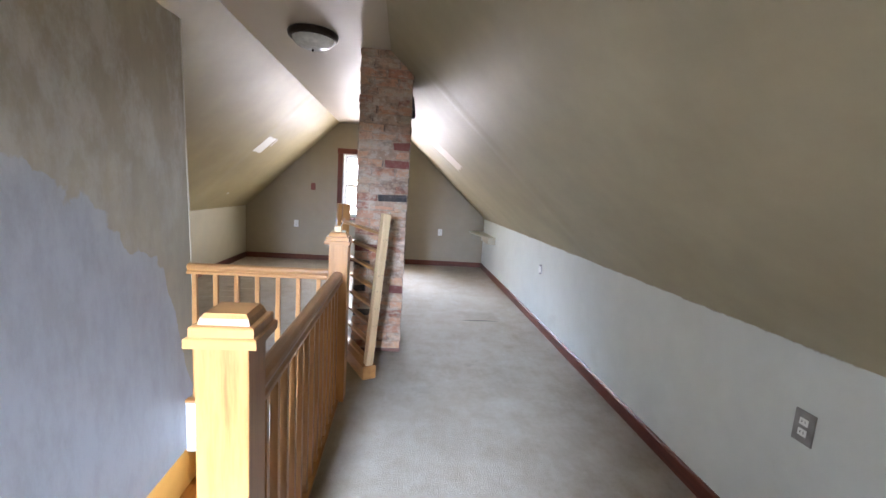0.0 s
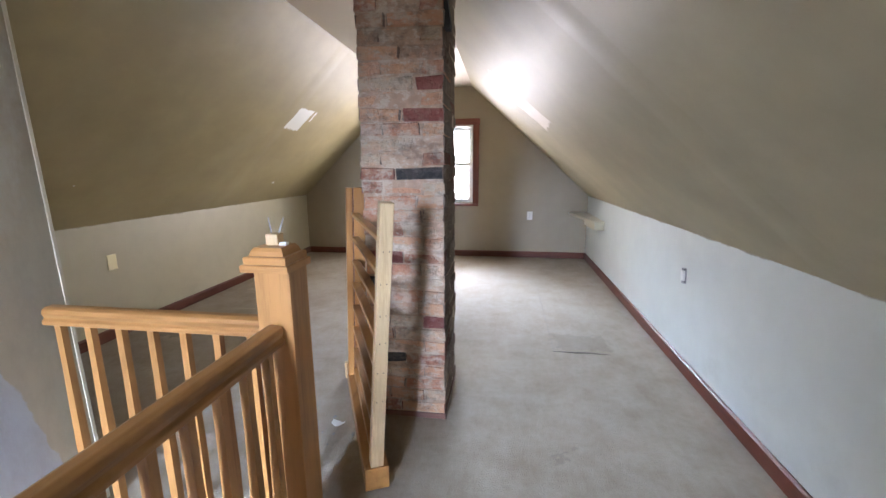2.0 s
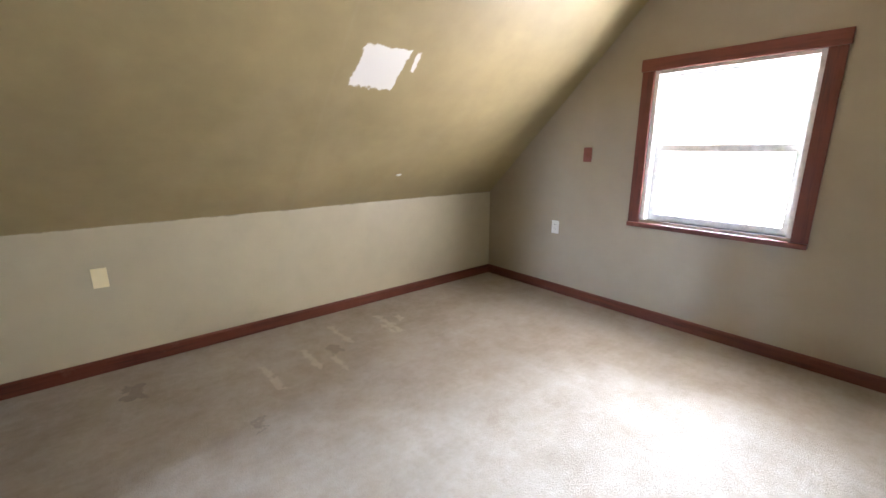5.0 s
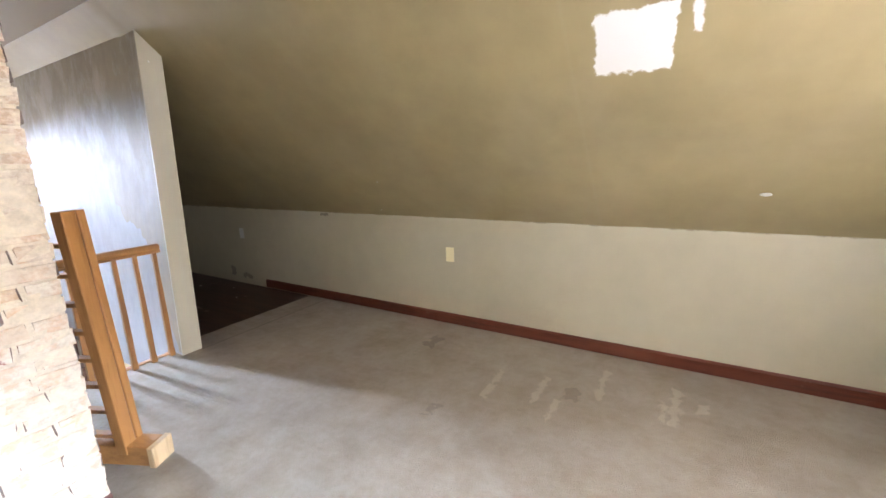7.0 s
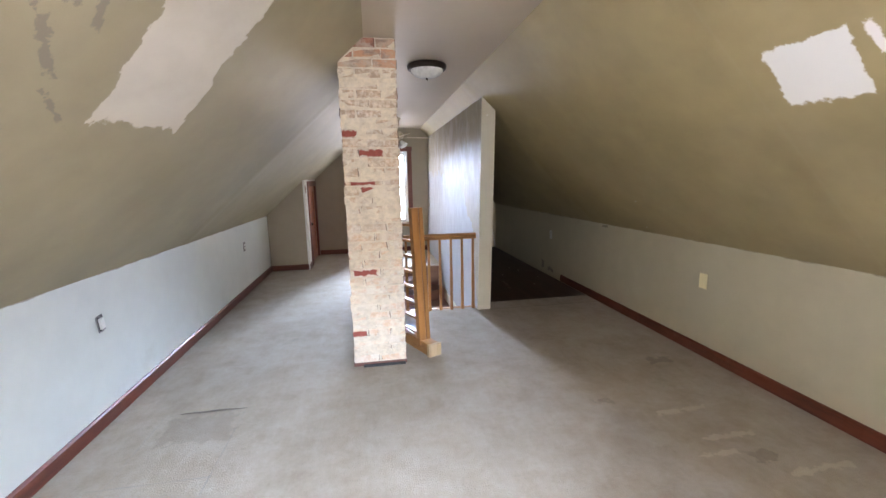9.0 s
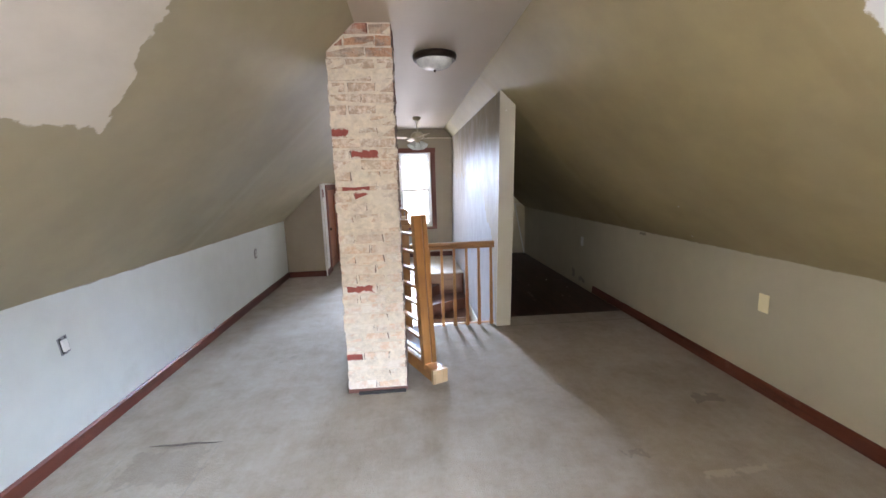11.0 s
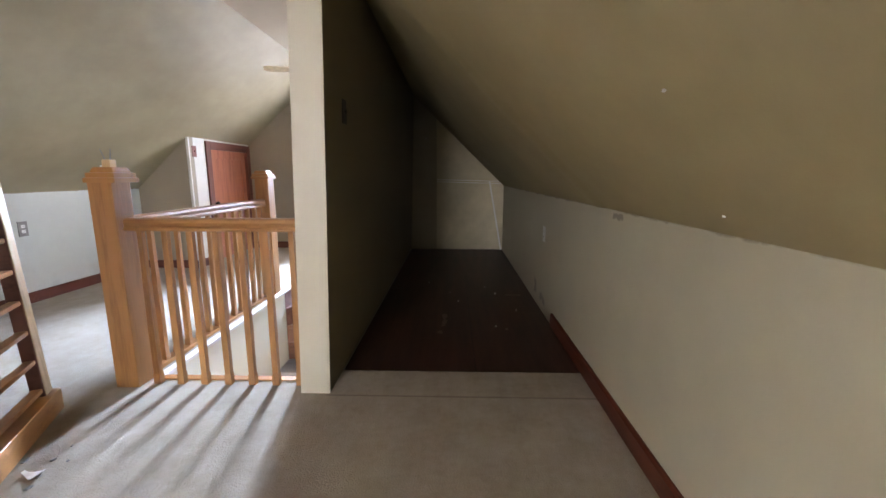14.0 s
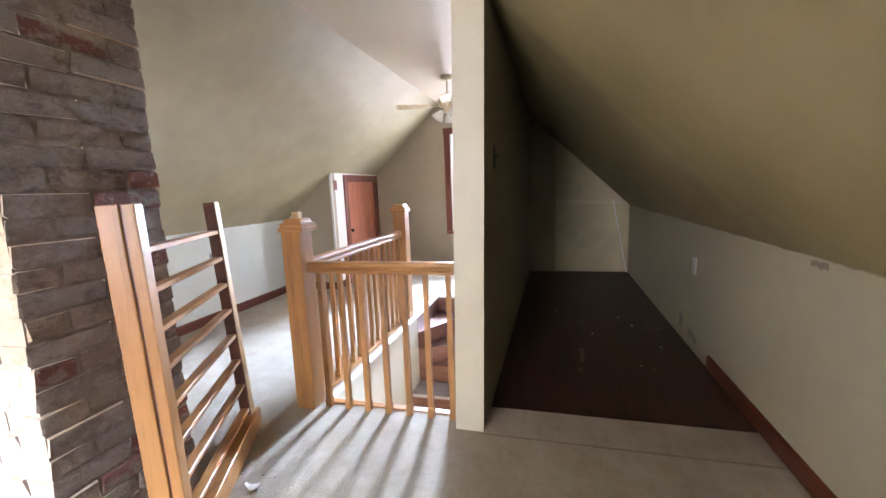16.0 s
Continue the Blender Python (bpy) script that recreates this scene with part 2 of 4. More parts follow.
m_base = [trim_wood("scuffed_baseboard_" + a, i) for i, a in enumerate("xyz")]
m_red = [wood("red_brown_stained_trim_" + a, (0.055, 0.014, 0.008), (0.15, 0.036, 0.019), i, 0.4) for i, a in enumerate("xyz")]
m_door = wood("red_brown_door_wood", (0.22, 0.065, 0.032), (0.42, 0.15, 0.08), 2, 0.35)
m_stair = wood("dark_stained_stair_wood", (0.09, 0.040, 0.028), (0.18, 0.085, 0.062), 0, 0.3)
# pale tread colour stands in for window glare on dark varnished wood
m_tread = wood("pale_glare_tread", (0.26, 0.235, 0.23), (0.40, 0.37, 0.37), 0, 0.3)


def carpet():
    n = N("worn_beige_carpet")
    v = n.coords()
    s = xyz(n, v)
    big = n.noise(v, 1.0, 7, 0.65)
    mid = n.noise(v, 5.5, 7, 0.75)
    pile = n.noise(v, 260.0, 3, 0.8)
    loops = n.node("ShaderNodeTexVoronoi", Scale=150.0)
    n.link(v, loops.inputs["Vector"])
    base = n.ramp(n.math("ADD", n.math("MULTIPLY", big, 0.5), n.math("MULTIPLY", mid, 0.5)),
                  (0.38, (0.255, 0.21, 0.15)), (0.5, (0.335, 0.287, 0.22)), (0.62, (0.40, 0.355, 0.285)))
    base = n.mix(n.math("MULTIPLY", pile, 0.4), base, (0.27, 0.22, 0.155))
    tread = n.noise(n.coords((9, 1.6, 1), (0.4, 2.2, 0)), 3.0, 6, 0.7)
    base = n.mix(n.math("MULTIPLY", n.ramp(tread, (0.45, 0.0), (0.65, 1.0)), 0.16), base, (0.44, 0.385, 0.315))
    tuft = n.noise(v, 34.0, 5, 0.75)
    base = n.mix(n.math("MULTIPLY", n.ramp(tuft, (0.50, 0.0), (0.70, 1.0)), 0.30), base, (0.22, 0.175, 0.13))
    stain = n.ramp(n.noise(n.coords((1, 1, 1), (3.1, 1.7, 0)), 2.6, 7, 0.75), (0.52, 0.0), (0.68, 1.0))
    base = n.mix(n.math("MULTIPLY", stain, 0.22), base, (0.22, 0.17, 0.11))
    for x, y, a, b, k in ((-3.79, 5.79, 0.09, 0.05, 0.5), (-3.05, 6.25, 0.04, 0.03, 0.4), (-0.58, 6.05, 0.20, 0.14, 0.25), (-1.3, 4.3, 0.08, 0.04, 0.2),
                          (-0.9, 4.75, 0.05, 0.03, 0.3), (-3.55, 6.9, 0.06, 0.05, 0.4)):
        m = blot(n, v, 0, 1, x, y, a, b, 0.07, 14)
        base = n.mix(n.math("MULTIPLY", m, k), base, (0.13, 0.11, 0.085))
    for x, y, a, b in ((-3.46, 6.44, 0.17, 0.022), (-3.52, 6.72, 0.16, 0.020), (-3.34, 6.84, 0.12, 0.016), (-3.75, 7.03, 0.19, 0.022), (-3.70, 7.415, 0.19, 0.026), (-3.62, 7.36, 0.10, 0.018), (-3.74, 7.55, 0.05, 0.03)):
        m = blot(n, v, 0, 1, x, y, a, b, 0.035, 16)
        base = n.mix(n.math("MULTIPLY", m, 0.38), base, (0.55, 0.46, 0.34))
    for x, y, a, b in ((-0.79, 6.77, 0.006, 0.90), (-0.55, 7.66, 0.25, 0.006), (-0.55, 7.08, 0.24, 0.005), (-0.52, 6.50, 0.28, 0.006), (-0.32, 6.7, 0.005, 0.8)):
        m = blot(n, v, 0, 1, x, y, a, b, 0.004, 6)
        base = n.mix(n.math("MULTIPLY", m, 0.5), base, (0.20, 0.19, 0.18))
    m = n.math("MULTIPLY", blot(n, v, 1, 0, 4.265, -3.55, 0.010, 0.68, 0.004, 5), 0.6)
    base = n.mix(m, base, (0.13, 0.10, 0.065))
    h = n.math("ADD", n.math("MULTIPLY", pile, 1.0), n.math("MULTIPLY", loops.outputs["Distance"], 0.8))
    n.bump(n.math("ADD", h, n.math("MULTIPLY", mid, 2.5)), 0.7, 0.004)
    n.b.inputs["Sheen Weight"].default_value = 0.1
    n.b.inputs["Specular IOR Level"].default_value = 0.2
    return n.done(base, 0.95)


m_carpet = carpet()


def dark_floor():
    n = N("dark_brown_closet_boards")
    v = n.coords()
    g = n.noise(n.coords((10, 0.9, 1)), 1.5, 6, 0.6)
    col = n.ramp(g, (0.35, (0.030, 0.010, 0.006)), (0.65, (0.070, 0.026, 0.016)))
    s = xyz(n, v)
    seam = n.ramp(n.math("MULTIPLY", n.math("ABSOLUTE", n.math("SUBTRACT", s[0], -3.61)), 60.0), (0.0, 1.0), (0.4, 0.0))
    near = n.math("GREATER_THAN", s[1], 2.55)
    cross = n.math("MULTIPLY", blot(n, v, 1, 0, 2.55, -3.83, 0.004, 0.21, 0.001), 0.8)
    col = n.mix(n.math("MULTIPLY", n.math("MULTIPLY", seam, near), 0.9), col, (0.006, 0.004, 0.003))
    col = n.mix(cross, col, (0.006, 0.004, 0.003))
    for x, y, a, b, k in ((-3.42, 3.16, 0.018, 0.13, 0.5), (-3.40, 3.40, 0.02, 0.03, 0.4), (-3.86, 3.33, 0.008, 0.02, 0.6), (-4.02, 2.50, 0.07, 0.02, 0.3)):
        col = n.mix(n.math("MULTIPLY", blot(n, v, 0, 1, x, y, a, b, 0.02, 20), k), col, (0.30, 0.26, 0.22))
    spots = n.ramp(n.noise(n.coords((1, 0.45, 1)), 5.5, 6, 0.75), (0.66, 0.0), (0.74, 1.0))
    col = n.mix(n.math("MULTIPLY", spots, 0.35), col, (0.25, 0.21, 0.17))
    n.bump(g, 0.2, 0.002)
    return n.done(col, 0.42)


m_dark_floor = dark_floor()


def place(n, scale=(1, 1, 1)):
    """The place in the world, so that stains run on from brick to brick and over the joints."""
    g = n.t.nodes.new("ShaderNodeNewGeometry")
    m = n.t.nodes.new("ShaderNodeMapping")
    m.inputs["Scale"].default_value = scale
    n.link(g.outputs["Position"], m.inputs["Vector"])
    return m.outputs[0]


def smear(n, col, white, dirt, cream, soot):
    """Old wash and soot in patches that cross the joints."""
    v = place(n, (1, 1, 1.6))
    w = n.ramp(n.noise(v, 9.0, 7, 0.72), (0.50, 0.0), (0.58, 1.0))
    w2 = n.ramp(n.noise(v, 23.0, 6, 0.7), (0.54, 0.0), (0.62, 1.0))
    col = n.mix(n.math("MULTIPLY", n.math("MAXIMUM", w, w2), white), col, cream)
    d = n.ramp(n.noise(place(n, (1.3, 1.3, 2.2)), 6.0, 7, 0.75), (0.52, 0.0), (0.64, 1.0))
    return n.mix(n.math("MULTIPLY", d, dirt), col, soot)


def brick_paint(name, stops, white, dirt, pinkish=0.5):
    n = N(name)
    info = n.t.nodes.new("ShaderNodeObjectInfo")
    base = n.ramp(info.outputs["Random"], *stops)
    n.t.nodes[-1].color_ramp.interpolation = "CONSTANT"
    v = n.coords()
    off = n.t.nodes.new("ShaderNodeVectorMath")
    off.operation = "ADD"
    n.link(v, off.inputs[0])
    n.link(n.math("MULTIPLY", info.outputs["Random"], 37.0), off.inputs[1])
    v = off.outputs[0]
    big = n.noise(v, 16.0, 6, 0.7)
    fine = n.noise(v, 80.0, 5, 0.75)
    wash = n.noise(v, 9.0, 7, 0.75)
    pink = n.noise(v, 22.0, 4, 0.6)
    base = n.mix(n.math("MULTIPLY", n.ramp(pink, (0.42, 0.0), (0.58, 1.0)), pinkish), base, (0.60, 0.33, 0.20))
    base = n.mix(n.math("MULTIPLY", n.ramp(wash, (0.48, 0.0), (0.62, 1.0)), white * 0.5), base, (0.56, 0.42, 0.31))
    base = smear(n, base, white, dirt, (0.56, 0.47, 0.37), (0.11, 0.08, 0.065))
    n.bump(n.math("ADD", fine, n.math("MULTIPLY", big, 3.5)), 1.0, 0.010)
    return n.done(base, 0.85)


BRICK_STOPS = [(0.0, (0.58, 0.31, 0.19)), (0.22, (0.48, 0.22, 0.135)), (0.38, (0.52, 0.41, 0.29)), (0.54, (0.36, 0.25, 0.18)),
               (0.68, (0.60, 0.34, 0.20)), (0.90, (0.32, 0.13, 0.09))]
m_brick = brick_paint("bare_old_brick", BRICK_STOPS, 0.7, 0.5)


def side_brick():
    """Soft brick under smeared mortar and dark patches, darker than the front brick."""
    n = N("dark_side_brick")
    info = n.t.nodes.new("ShaderNodeObjectInfo")
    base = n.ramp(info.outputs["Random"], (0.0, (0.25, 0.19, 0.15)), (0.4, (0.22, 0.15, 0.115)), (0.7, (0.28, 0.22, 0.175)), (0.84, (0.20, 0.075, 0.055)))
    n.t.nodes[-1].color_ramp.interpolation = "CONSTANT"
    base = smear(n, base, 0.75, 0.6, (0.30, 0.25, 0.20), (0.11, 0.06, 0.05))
    v = place(n)
    rough = n.math("ADD", n.math("MULTIPLY", n.noise(v, 14.0, 6, 0.7), 3.0), n.noise(v, 60.0, 5, 0.75))
    n.bump(rough, 1.0, 0.014)
    return n.done(base, 0.9)


m_brick_dark = side_brick()


def lime_brick(name, worn):
    """Thick old limewash, thinner towards the top; worn: rubbed off the middle of the face."""
    n = N(name)
    info = n.t.nodes.new("ShaderNodeObjectInfo")
    v0 = n.coords()
    off = n.t.nodes.new("ShaderNodeVectorMath")
    off.operation = "ADD"
    n.link(v0, off.inputs[0])
    n.link(n.math("MULTIPLY", info.outputs["Random"], 37.0), off.inputs[1])
    v = off.outputs[0]
    big, fine, mid = n.noise(v, 12.0, 5, 0.65), n.noise(v, 90.0, 5, 0.75), n.noise(v, 30.0, 5, 0.6)
    base = n.ramp(info.outputs["Random"], (0.0, (0.72, 0.62, 0.46)), (0.3, (0.76, 0.70, 0.58)), (0.5, (0.68, 0.56, 0.42)), (0.62, (0.76, 0.66, 0.50)), (1.0, (0.72, 0.66, 0.54)))
    orange = n.ramp(big, (0.48, 0.0), (0.60, 1.0))
    base = n.mix(n.math("MULTIPLY", orange, 0.6), base, (0.74, 0.46, 0.26))
    grey = n.ramp(n.noise(v, 19.0, 6, 0.7), (0.58, 0.0), (0.68, 1.0))
    base = n.mix(n.math("MULTIPLY", grey, 0.45), base, (0.34, 0.30, 0.24))
    s = xyz(n, v0)
    wob = n.math("MULTIPLY", n.math("SUBTRACT", n.noise(v, 19.0, 4, 0.6), 0.5), 0.06)
    a = n.math("SUBTRACT", 0.088, n.math("ABSOLUTE", s[0]))
    b = n.math("SUBTRACT", 0.024, n.math("ABSOLUTE", s[2]))
    d = n.math("ADD", n.math("MINIMUM", n.math("MULTIPLY", a, 0.8), b), wob)
    base = smear(n, base, 0.25, 0.35, (0.76, 0.70, 0.60), (0.36, 0.29, 0.21))
    up = n.t.nodes.new("ShaderNodeSeparateXYZ")
    n.link(info.outputs["Location"], up.inputs[0])
    thin = n.math("MULTIPLY", n.ramp(n.math("DIVIDE", up.outputs[2], 2.4), (0.32, 0.20), (0.80, 0.95)), n.ramp(n.noise(v, 24.0, 6, 0.75), (0.40, 0.0), (0.60, 1.0)))
    base = n.mix(thin, base, (0.40, 0.30, 0.21))
    if worn:
        m = n.ramp(n.math("MULTIPLY", d, 160.0), (0.0, 0.0), (1.0, 1.0))
        base = n.mix(m, base, n.mix(mid, (0.22, 0.04, 0.03), (0.40, 0.11, 0.075)))
    n.bump(n.math("ADD", fine, n.math("MULTIPLY", big, 2.0)), 0.5, 0.004)
    return n.done(base, 0.85)


m_brick_lime = lime_brick("limewashed_brick", False)
m_brick_worn = lime_brick("limewashed_brick_rubbed_bare", True)
m_brick_maroon = brick_paint("maroon_brick", [(0.0, (0.20, 0.055, 0.045)), (0.5, (0.26, 0.08, 0.06))], 0.15, 0.2, 0.0)
m_brick_black = brick_paint("charred_brick", [(0.0, (0.05, 0.045, 0.045)), (0.5, (0.08, 0.065, 0.06))], 0.12, 0.1, 0.0)


def simple(name, color, rough, metal=0.0, grain=25.0, spread=0.15):
    n = N(name)
    v = n.coords()
    f = n.noise(v, grain, 4)
    col = n.ramp(f, (0.3, tuple(c * (1 - spread) for c in color)), (0.7, tuple(min(1, c * (1 + spread)) for c in color)))
    n.bump(f, 0.15, 0.001)
    return n.done(col, rough, metal)




def mortar(name, color, white, dirt, cream, soot):
    n = N(name)
    v = n.coords()
    f = n.noise(v, 26.0, 6, 0.7)
    col = n.ramp(f, (0.3, tuple(c * 0.8 for c in color)), (0.7, tuple(c * 1.15 for c in color)))
    col = smear(n, col, white, dirt, cream, soot)
    n.bump(f, 0.8, 0.006)
    return n.done(col, 0.95)


m_mortar = mortar("pale_mortar", (0.44, 0.30, 0.21), 0.8, 0.5, (0.56, 0.47, 0.37), (0.11, 0.08, 0.065))
m_mortar_lime = mortar("limewashed_mortar", (0.70, 0.61, 0.46), 0.3, 0.3, (0.74, 0.68, 0.57), (0.36, 0.29, 0.21))
m_mortar_dark = mortar("dark_side_mortar", (0.23, 0.175, 0.14), 0.75, 0.6, (0.30, 0.25, 0.20), (0.11, 0.06, 0.05))
m_plate = simple("cream_plastic", (0.92, 0.84, 0.56), 0.35, 0, 8, 0.03)
m_plate_w = simple("white_plastic", (0.74, 0.74, 0.70), 0.35, 0, 8, 0.03)
m_plate_red = simple("red_brown_plastic", (0.20, 0.06, 0.045), 0.4, 0, 8, 0.05)
m_slot = simple("dark_socket", (0.03, 0.03, 0.03), 0.6)
m_steel = simple("galvanised_steel", (0.30, 0.30, 0.31), 0.45, 0.8)
m_steel_dark = simple("dusty_steel", (0.24, 0.23, 0.215), 0.5, 0.2)
m_bronze = simple("dark_bronze", (0.05, 0.035, 0.028), 0.35, 0.7)
m_black = simple("black_sheet_metal", (0.02, 0.018, 0.016), 0.5, 0.4)
m_brass = simple("cream_painted_metal", (0.55, 0.48, 0.34), 0.35, 0.2)
m_glass_shade = simple("frosted_glass_shade", (0.80, 0.80, 0.76), 0.2)
m_blade = simple("pale_fan_blade_wood", (0.60, 0.50, 0.34), 0.4)
m_sash = simple("white_sash_paint", (0.72, 0.72, 0.70), 0.4)


def glass_pane():
    n = N("window_glass")
    n.b.inputs["Transmission Weight"].default_value = 1.0
    n.b.inputs["IOR"].default_value = 1.02
    return n.done((1.0, 1.0, 1.0), 0.02)


m_glass = glass_pane()


# ---- builders ----
def box_bm(x0, y0, z0, x1, y1, z1, bevel=0.0, bm=None):
    own = bm is None
    bm = bm or bmesh.new()
    vs = [bm.verts.new((x, y, z)) for z in (z0, z1) for x, y in ((x0, y0), (x1, y0), (x1, y1), (x0, y1))]
    for f in ((3, 2, 1, 0), (4, 5, 6, 7), (0, 1, 5, 4), (1, 2, 6, 5), (2, 3, 7, 6), (3, 0, 4, 7)):
        bm.faces.new([vs[i] for i in f])
    if bevel and own:
        bmesh.ops.bevel(bm, geom=list(bm.edges), offset=bevel, segments=2, affect="EDGES", profile=0.6)
    return bm


def lathe_bm(profile, seg=24, bm=None):
    """Turned shape round z from (radius, height) pairs."""
    bm = bm or bmesh.new()
    rings = []
    for r, z in profile:
        rings.append([bm.verts.new((r * math.cos(2 * math.pi * i / seg), r * math.sin(2 * math.pi * i / seg), z)) for i in range(seg)] if r > 1e-5
                     else [bm.verts.new((0, 0, z))])
    for a, b in zip(rings, rings[1:]):
        for i in range(seg):
            j = (i + 1) % seg
            if len(a) == 1 and len(b) > 1:
                bm.faces.new((a[0], b[i], b[j]))
            elif len(b) == 1 and len(a) > 1:
                bm.faces.new((a[i], b[0], a[j]))
            elif len(a) > 1:
                bm.faces.new((a[i], b[i], b[j], a[j]))
    bmesh.ops.recalc_face_normals(bm, faces=list(bm.faces))
    return bm


def prism_bm(outline, axis, lo, hi, bevel=0.0):
    """Extrudes an outline in the two other axes from lo to hi along axis."""
    bm = bmesh.new()

    def at(p, w):
        return {"x": (w, p[0], p[1]), "y": (p[0], w, p[1]), "z": (p[0], p[1], w)}[axis]

    a = [bm.verts.new(at(p, lo)) for p in outline]
    b = [bm.verts.new(at(p, hi)) for p in outline]
    bm.faces.new(a)
    bm.faces.new(b[::-1])
    for i in range(len(outline)):
        j = (i + 1) % len(outline)
        bm.faces.new((a[i], b[i], b[j], a[j]))
    bmesh.ops.recalc_face_normals(bm, faces=list(bm.faces))
    if bevel:
        bmesh.ops.bevel(bm, geom=list(bm.edges), offset=bevel, segments=1, affect="EDGES")
    return bm


def mesh_ob(name, bm, mat, smooth=False):
    me = bpy.data.meshes.new(name)
    bm.to_mesh(me)
    bm.free()
    for m in (mat if isinstance(mat, (list, tuple)) else [mat]):
        me.materials.append(m)
    if smooth:
        for p in me.polygons:
            p.use_smooth = True
    return new(name, me)


def part(name, bm, mat, parent, label="", smooth=False):
    ob = mesh_ob(name, bm, mat, smooth)
    ob.parent = parent
    if label:
        ob["label"] = label
    return ob


def structure(name, bm, mat, label):
    return tagged(mesh_ob(name, bm, mat), label, kind="structure")


def thing(name, at, label, category, group=""):
    ob = new(name)
    ob.empty_display_size = 0.1
    ob.location = at
    return tagged(ob, label, category, group)


def gable_bm(outline, hole, y0, y1):
    """A wall with an opening: outline in (x, z), hole as (x0, z0, x1, z1), between y0 and y1."""
    from mathutils.geometry import tessellate_polygon
    x0, z0, x1, z1 = hole
    inner = [(x0, z0), (x1, z0), (x1, z1), (x0, z1)]
    loops = [[Vector((x, z, 0)) for x, z in outline], [Vector((x, z, 0)) for x, z in inner]]
    pts = [p for lp in loops for p in lp]
    bm = bmesh.new()
    near = [bm.verts.new((p.x, y0, p.y)) for p in pts]
    far = [bm.verts.new((p.x, y1, p.y)) for p in pts]
    for tri in tessellate_polygon(loops):
        bm.faces.new([near[i] for i in tri])
        bm.faces.new([far[i] for i in reversed(tri)])
    start = 0
    for lp in loops:
        for i in range(len(lp)):
            j = (i + 1) % len(lp)
            bm.faces.new((near[start + i], near[start + j], far[start + j], far[start + i]))
        start += len(lp)
    bmesh.ops.recalc_face_normals(bm, faces=list(bm.faces))
    return bm


# ---- structure: shell ----
T = 0.14
gable_outline = [(X_W - T, -0.33), (X_E + T, -0.33), (X_E + T, slope_z(0) - 0.06), (X_CE, TOP + 0.06), (X_CW, TOP + 0.06), (X_W - T, KNEE - 0.06)]
structure("wall_gable_near", gable_bm(gable_outline, WIN_N, Y_N - T, Y_N), m_gable, "greige painted gable wall with one tall window above the stairs")
structure("wall_gable_far", gable_bm(gable_outline, WIN_F, Y_F, Y_F + T), m_gable, "greige painted gable wall with one window at the end of the attic")
structure("wall_knee_east", box_bm(X_E, Y_N, -0.02, X_E + T, Y_F, KNEE + 0.04), m_knee_e, "low pale grey knee wall, freshly primed")
structure("wall_knee_west", box_bm(X_W - T, Y_N, -0.02, X_W, Y_F, KNEE + 0.04), m_knee_w, "low pale sage knee wall under the sloping ceiling")
structure("ceiling_slope_east", prism_bm([(X_E, KNEE), (X_CE, TOP), (X_CE, TOP + 0.2), (X_E + 0.2, KNEE + 0.02), (X_E + 0.2, KNEE)], "y", Y_N - T, Y_F + T),
          m_slope_e, "khaki painted sloping ceiling with white and grey repair patches")
structure("ceiling_slope_west", prism_bm([(X_W, KNEE), (X_CW, TOP), (X_CW, TOP + 0.2), (X_W - 0.2, KNEE + 0.02), (X_W - 0.2, KNEE)], "y", Y_N - T, Y_F + T),
          m_slope_w, "khaki painted sloping ceiling with a square white repair patch")
structure("ceiling", box_bm(X_CW, Y_N - T, TOP, X_CE, Y_F + T, TOP + 0.2), m_ceiling, "narrow flat ceiling strip along the ridge in warm matt paint")
structure("wall_partition", prism_bm([(PX0, -0.32), (PX1, -0.32), (PX1, 0.0), (PX1 - LEAN, slope_z(PX1 - LEAN) + 0.01), (PX0 - LEAN, slope_z(PX0 - LEAN) + 0.01), (PX0, 0.0)], "y", Y_N, PY - 0.012),
          m_part, "stair partition wall in khaki with ragged half-finished grey repainting")
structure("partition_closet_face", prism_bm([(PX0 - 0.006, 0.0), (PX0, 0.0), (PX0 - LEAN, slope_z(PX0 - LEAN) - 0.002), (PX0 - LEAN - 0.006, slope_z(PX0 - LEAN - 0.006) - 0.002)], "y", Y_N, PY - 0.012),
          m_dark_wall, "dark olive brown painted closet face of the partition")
structure("partition_end_trim", prism_bm([(PX0 - 0.008, 0.0), (PX1 + 0.004, 0.0), (PX1 - LEAN + 0.004, slope_z(PX1 - LEAN) - 0.001), (PX0 - LEAN - 0.008, slope_z(PX0 - LEAN - 0.008) - 0.001)], "y", PY - 0.012, PY),
          m_end, "cream painted end of the partition wall")
structure("closet_end_wall", prism_bm([(X_W, 0.0), (PX0 - 0.006, 0.0), (PX0 - 0.006, slope_z(PX0) - 0.02), (X_W, KNEE)], "y", Y_N, Y_N + 0.012),
          m_closet_end, "yellowish unfinished end wall of the low closet")



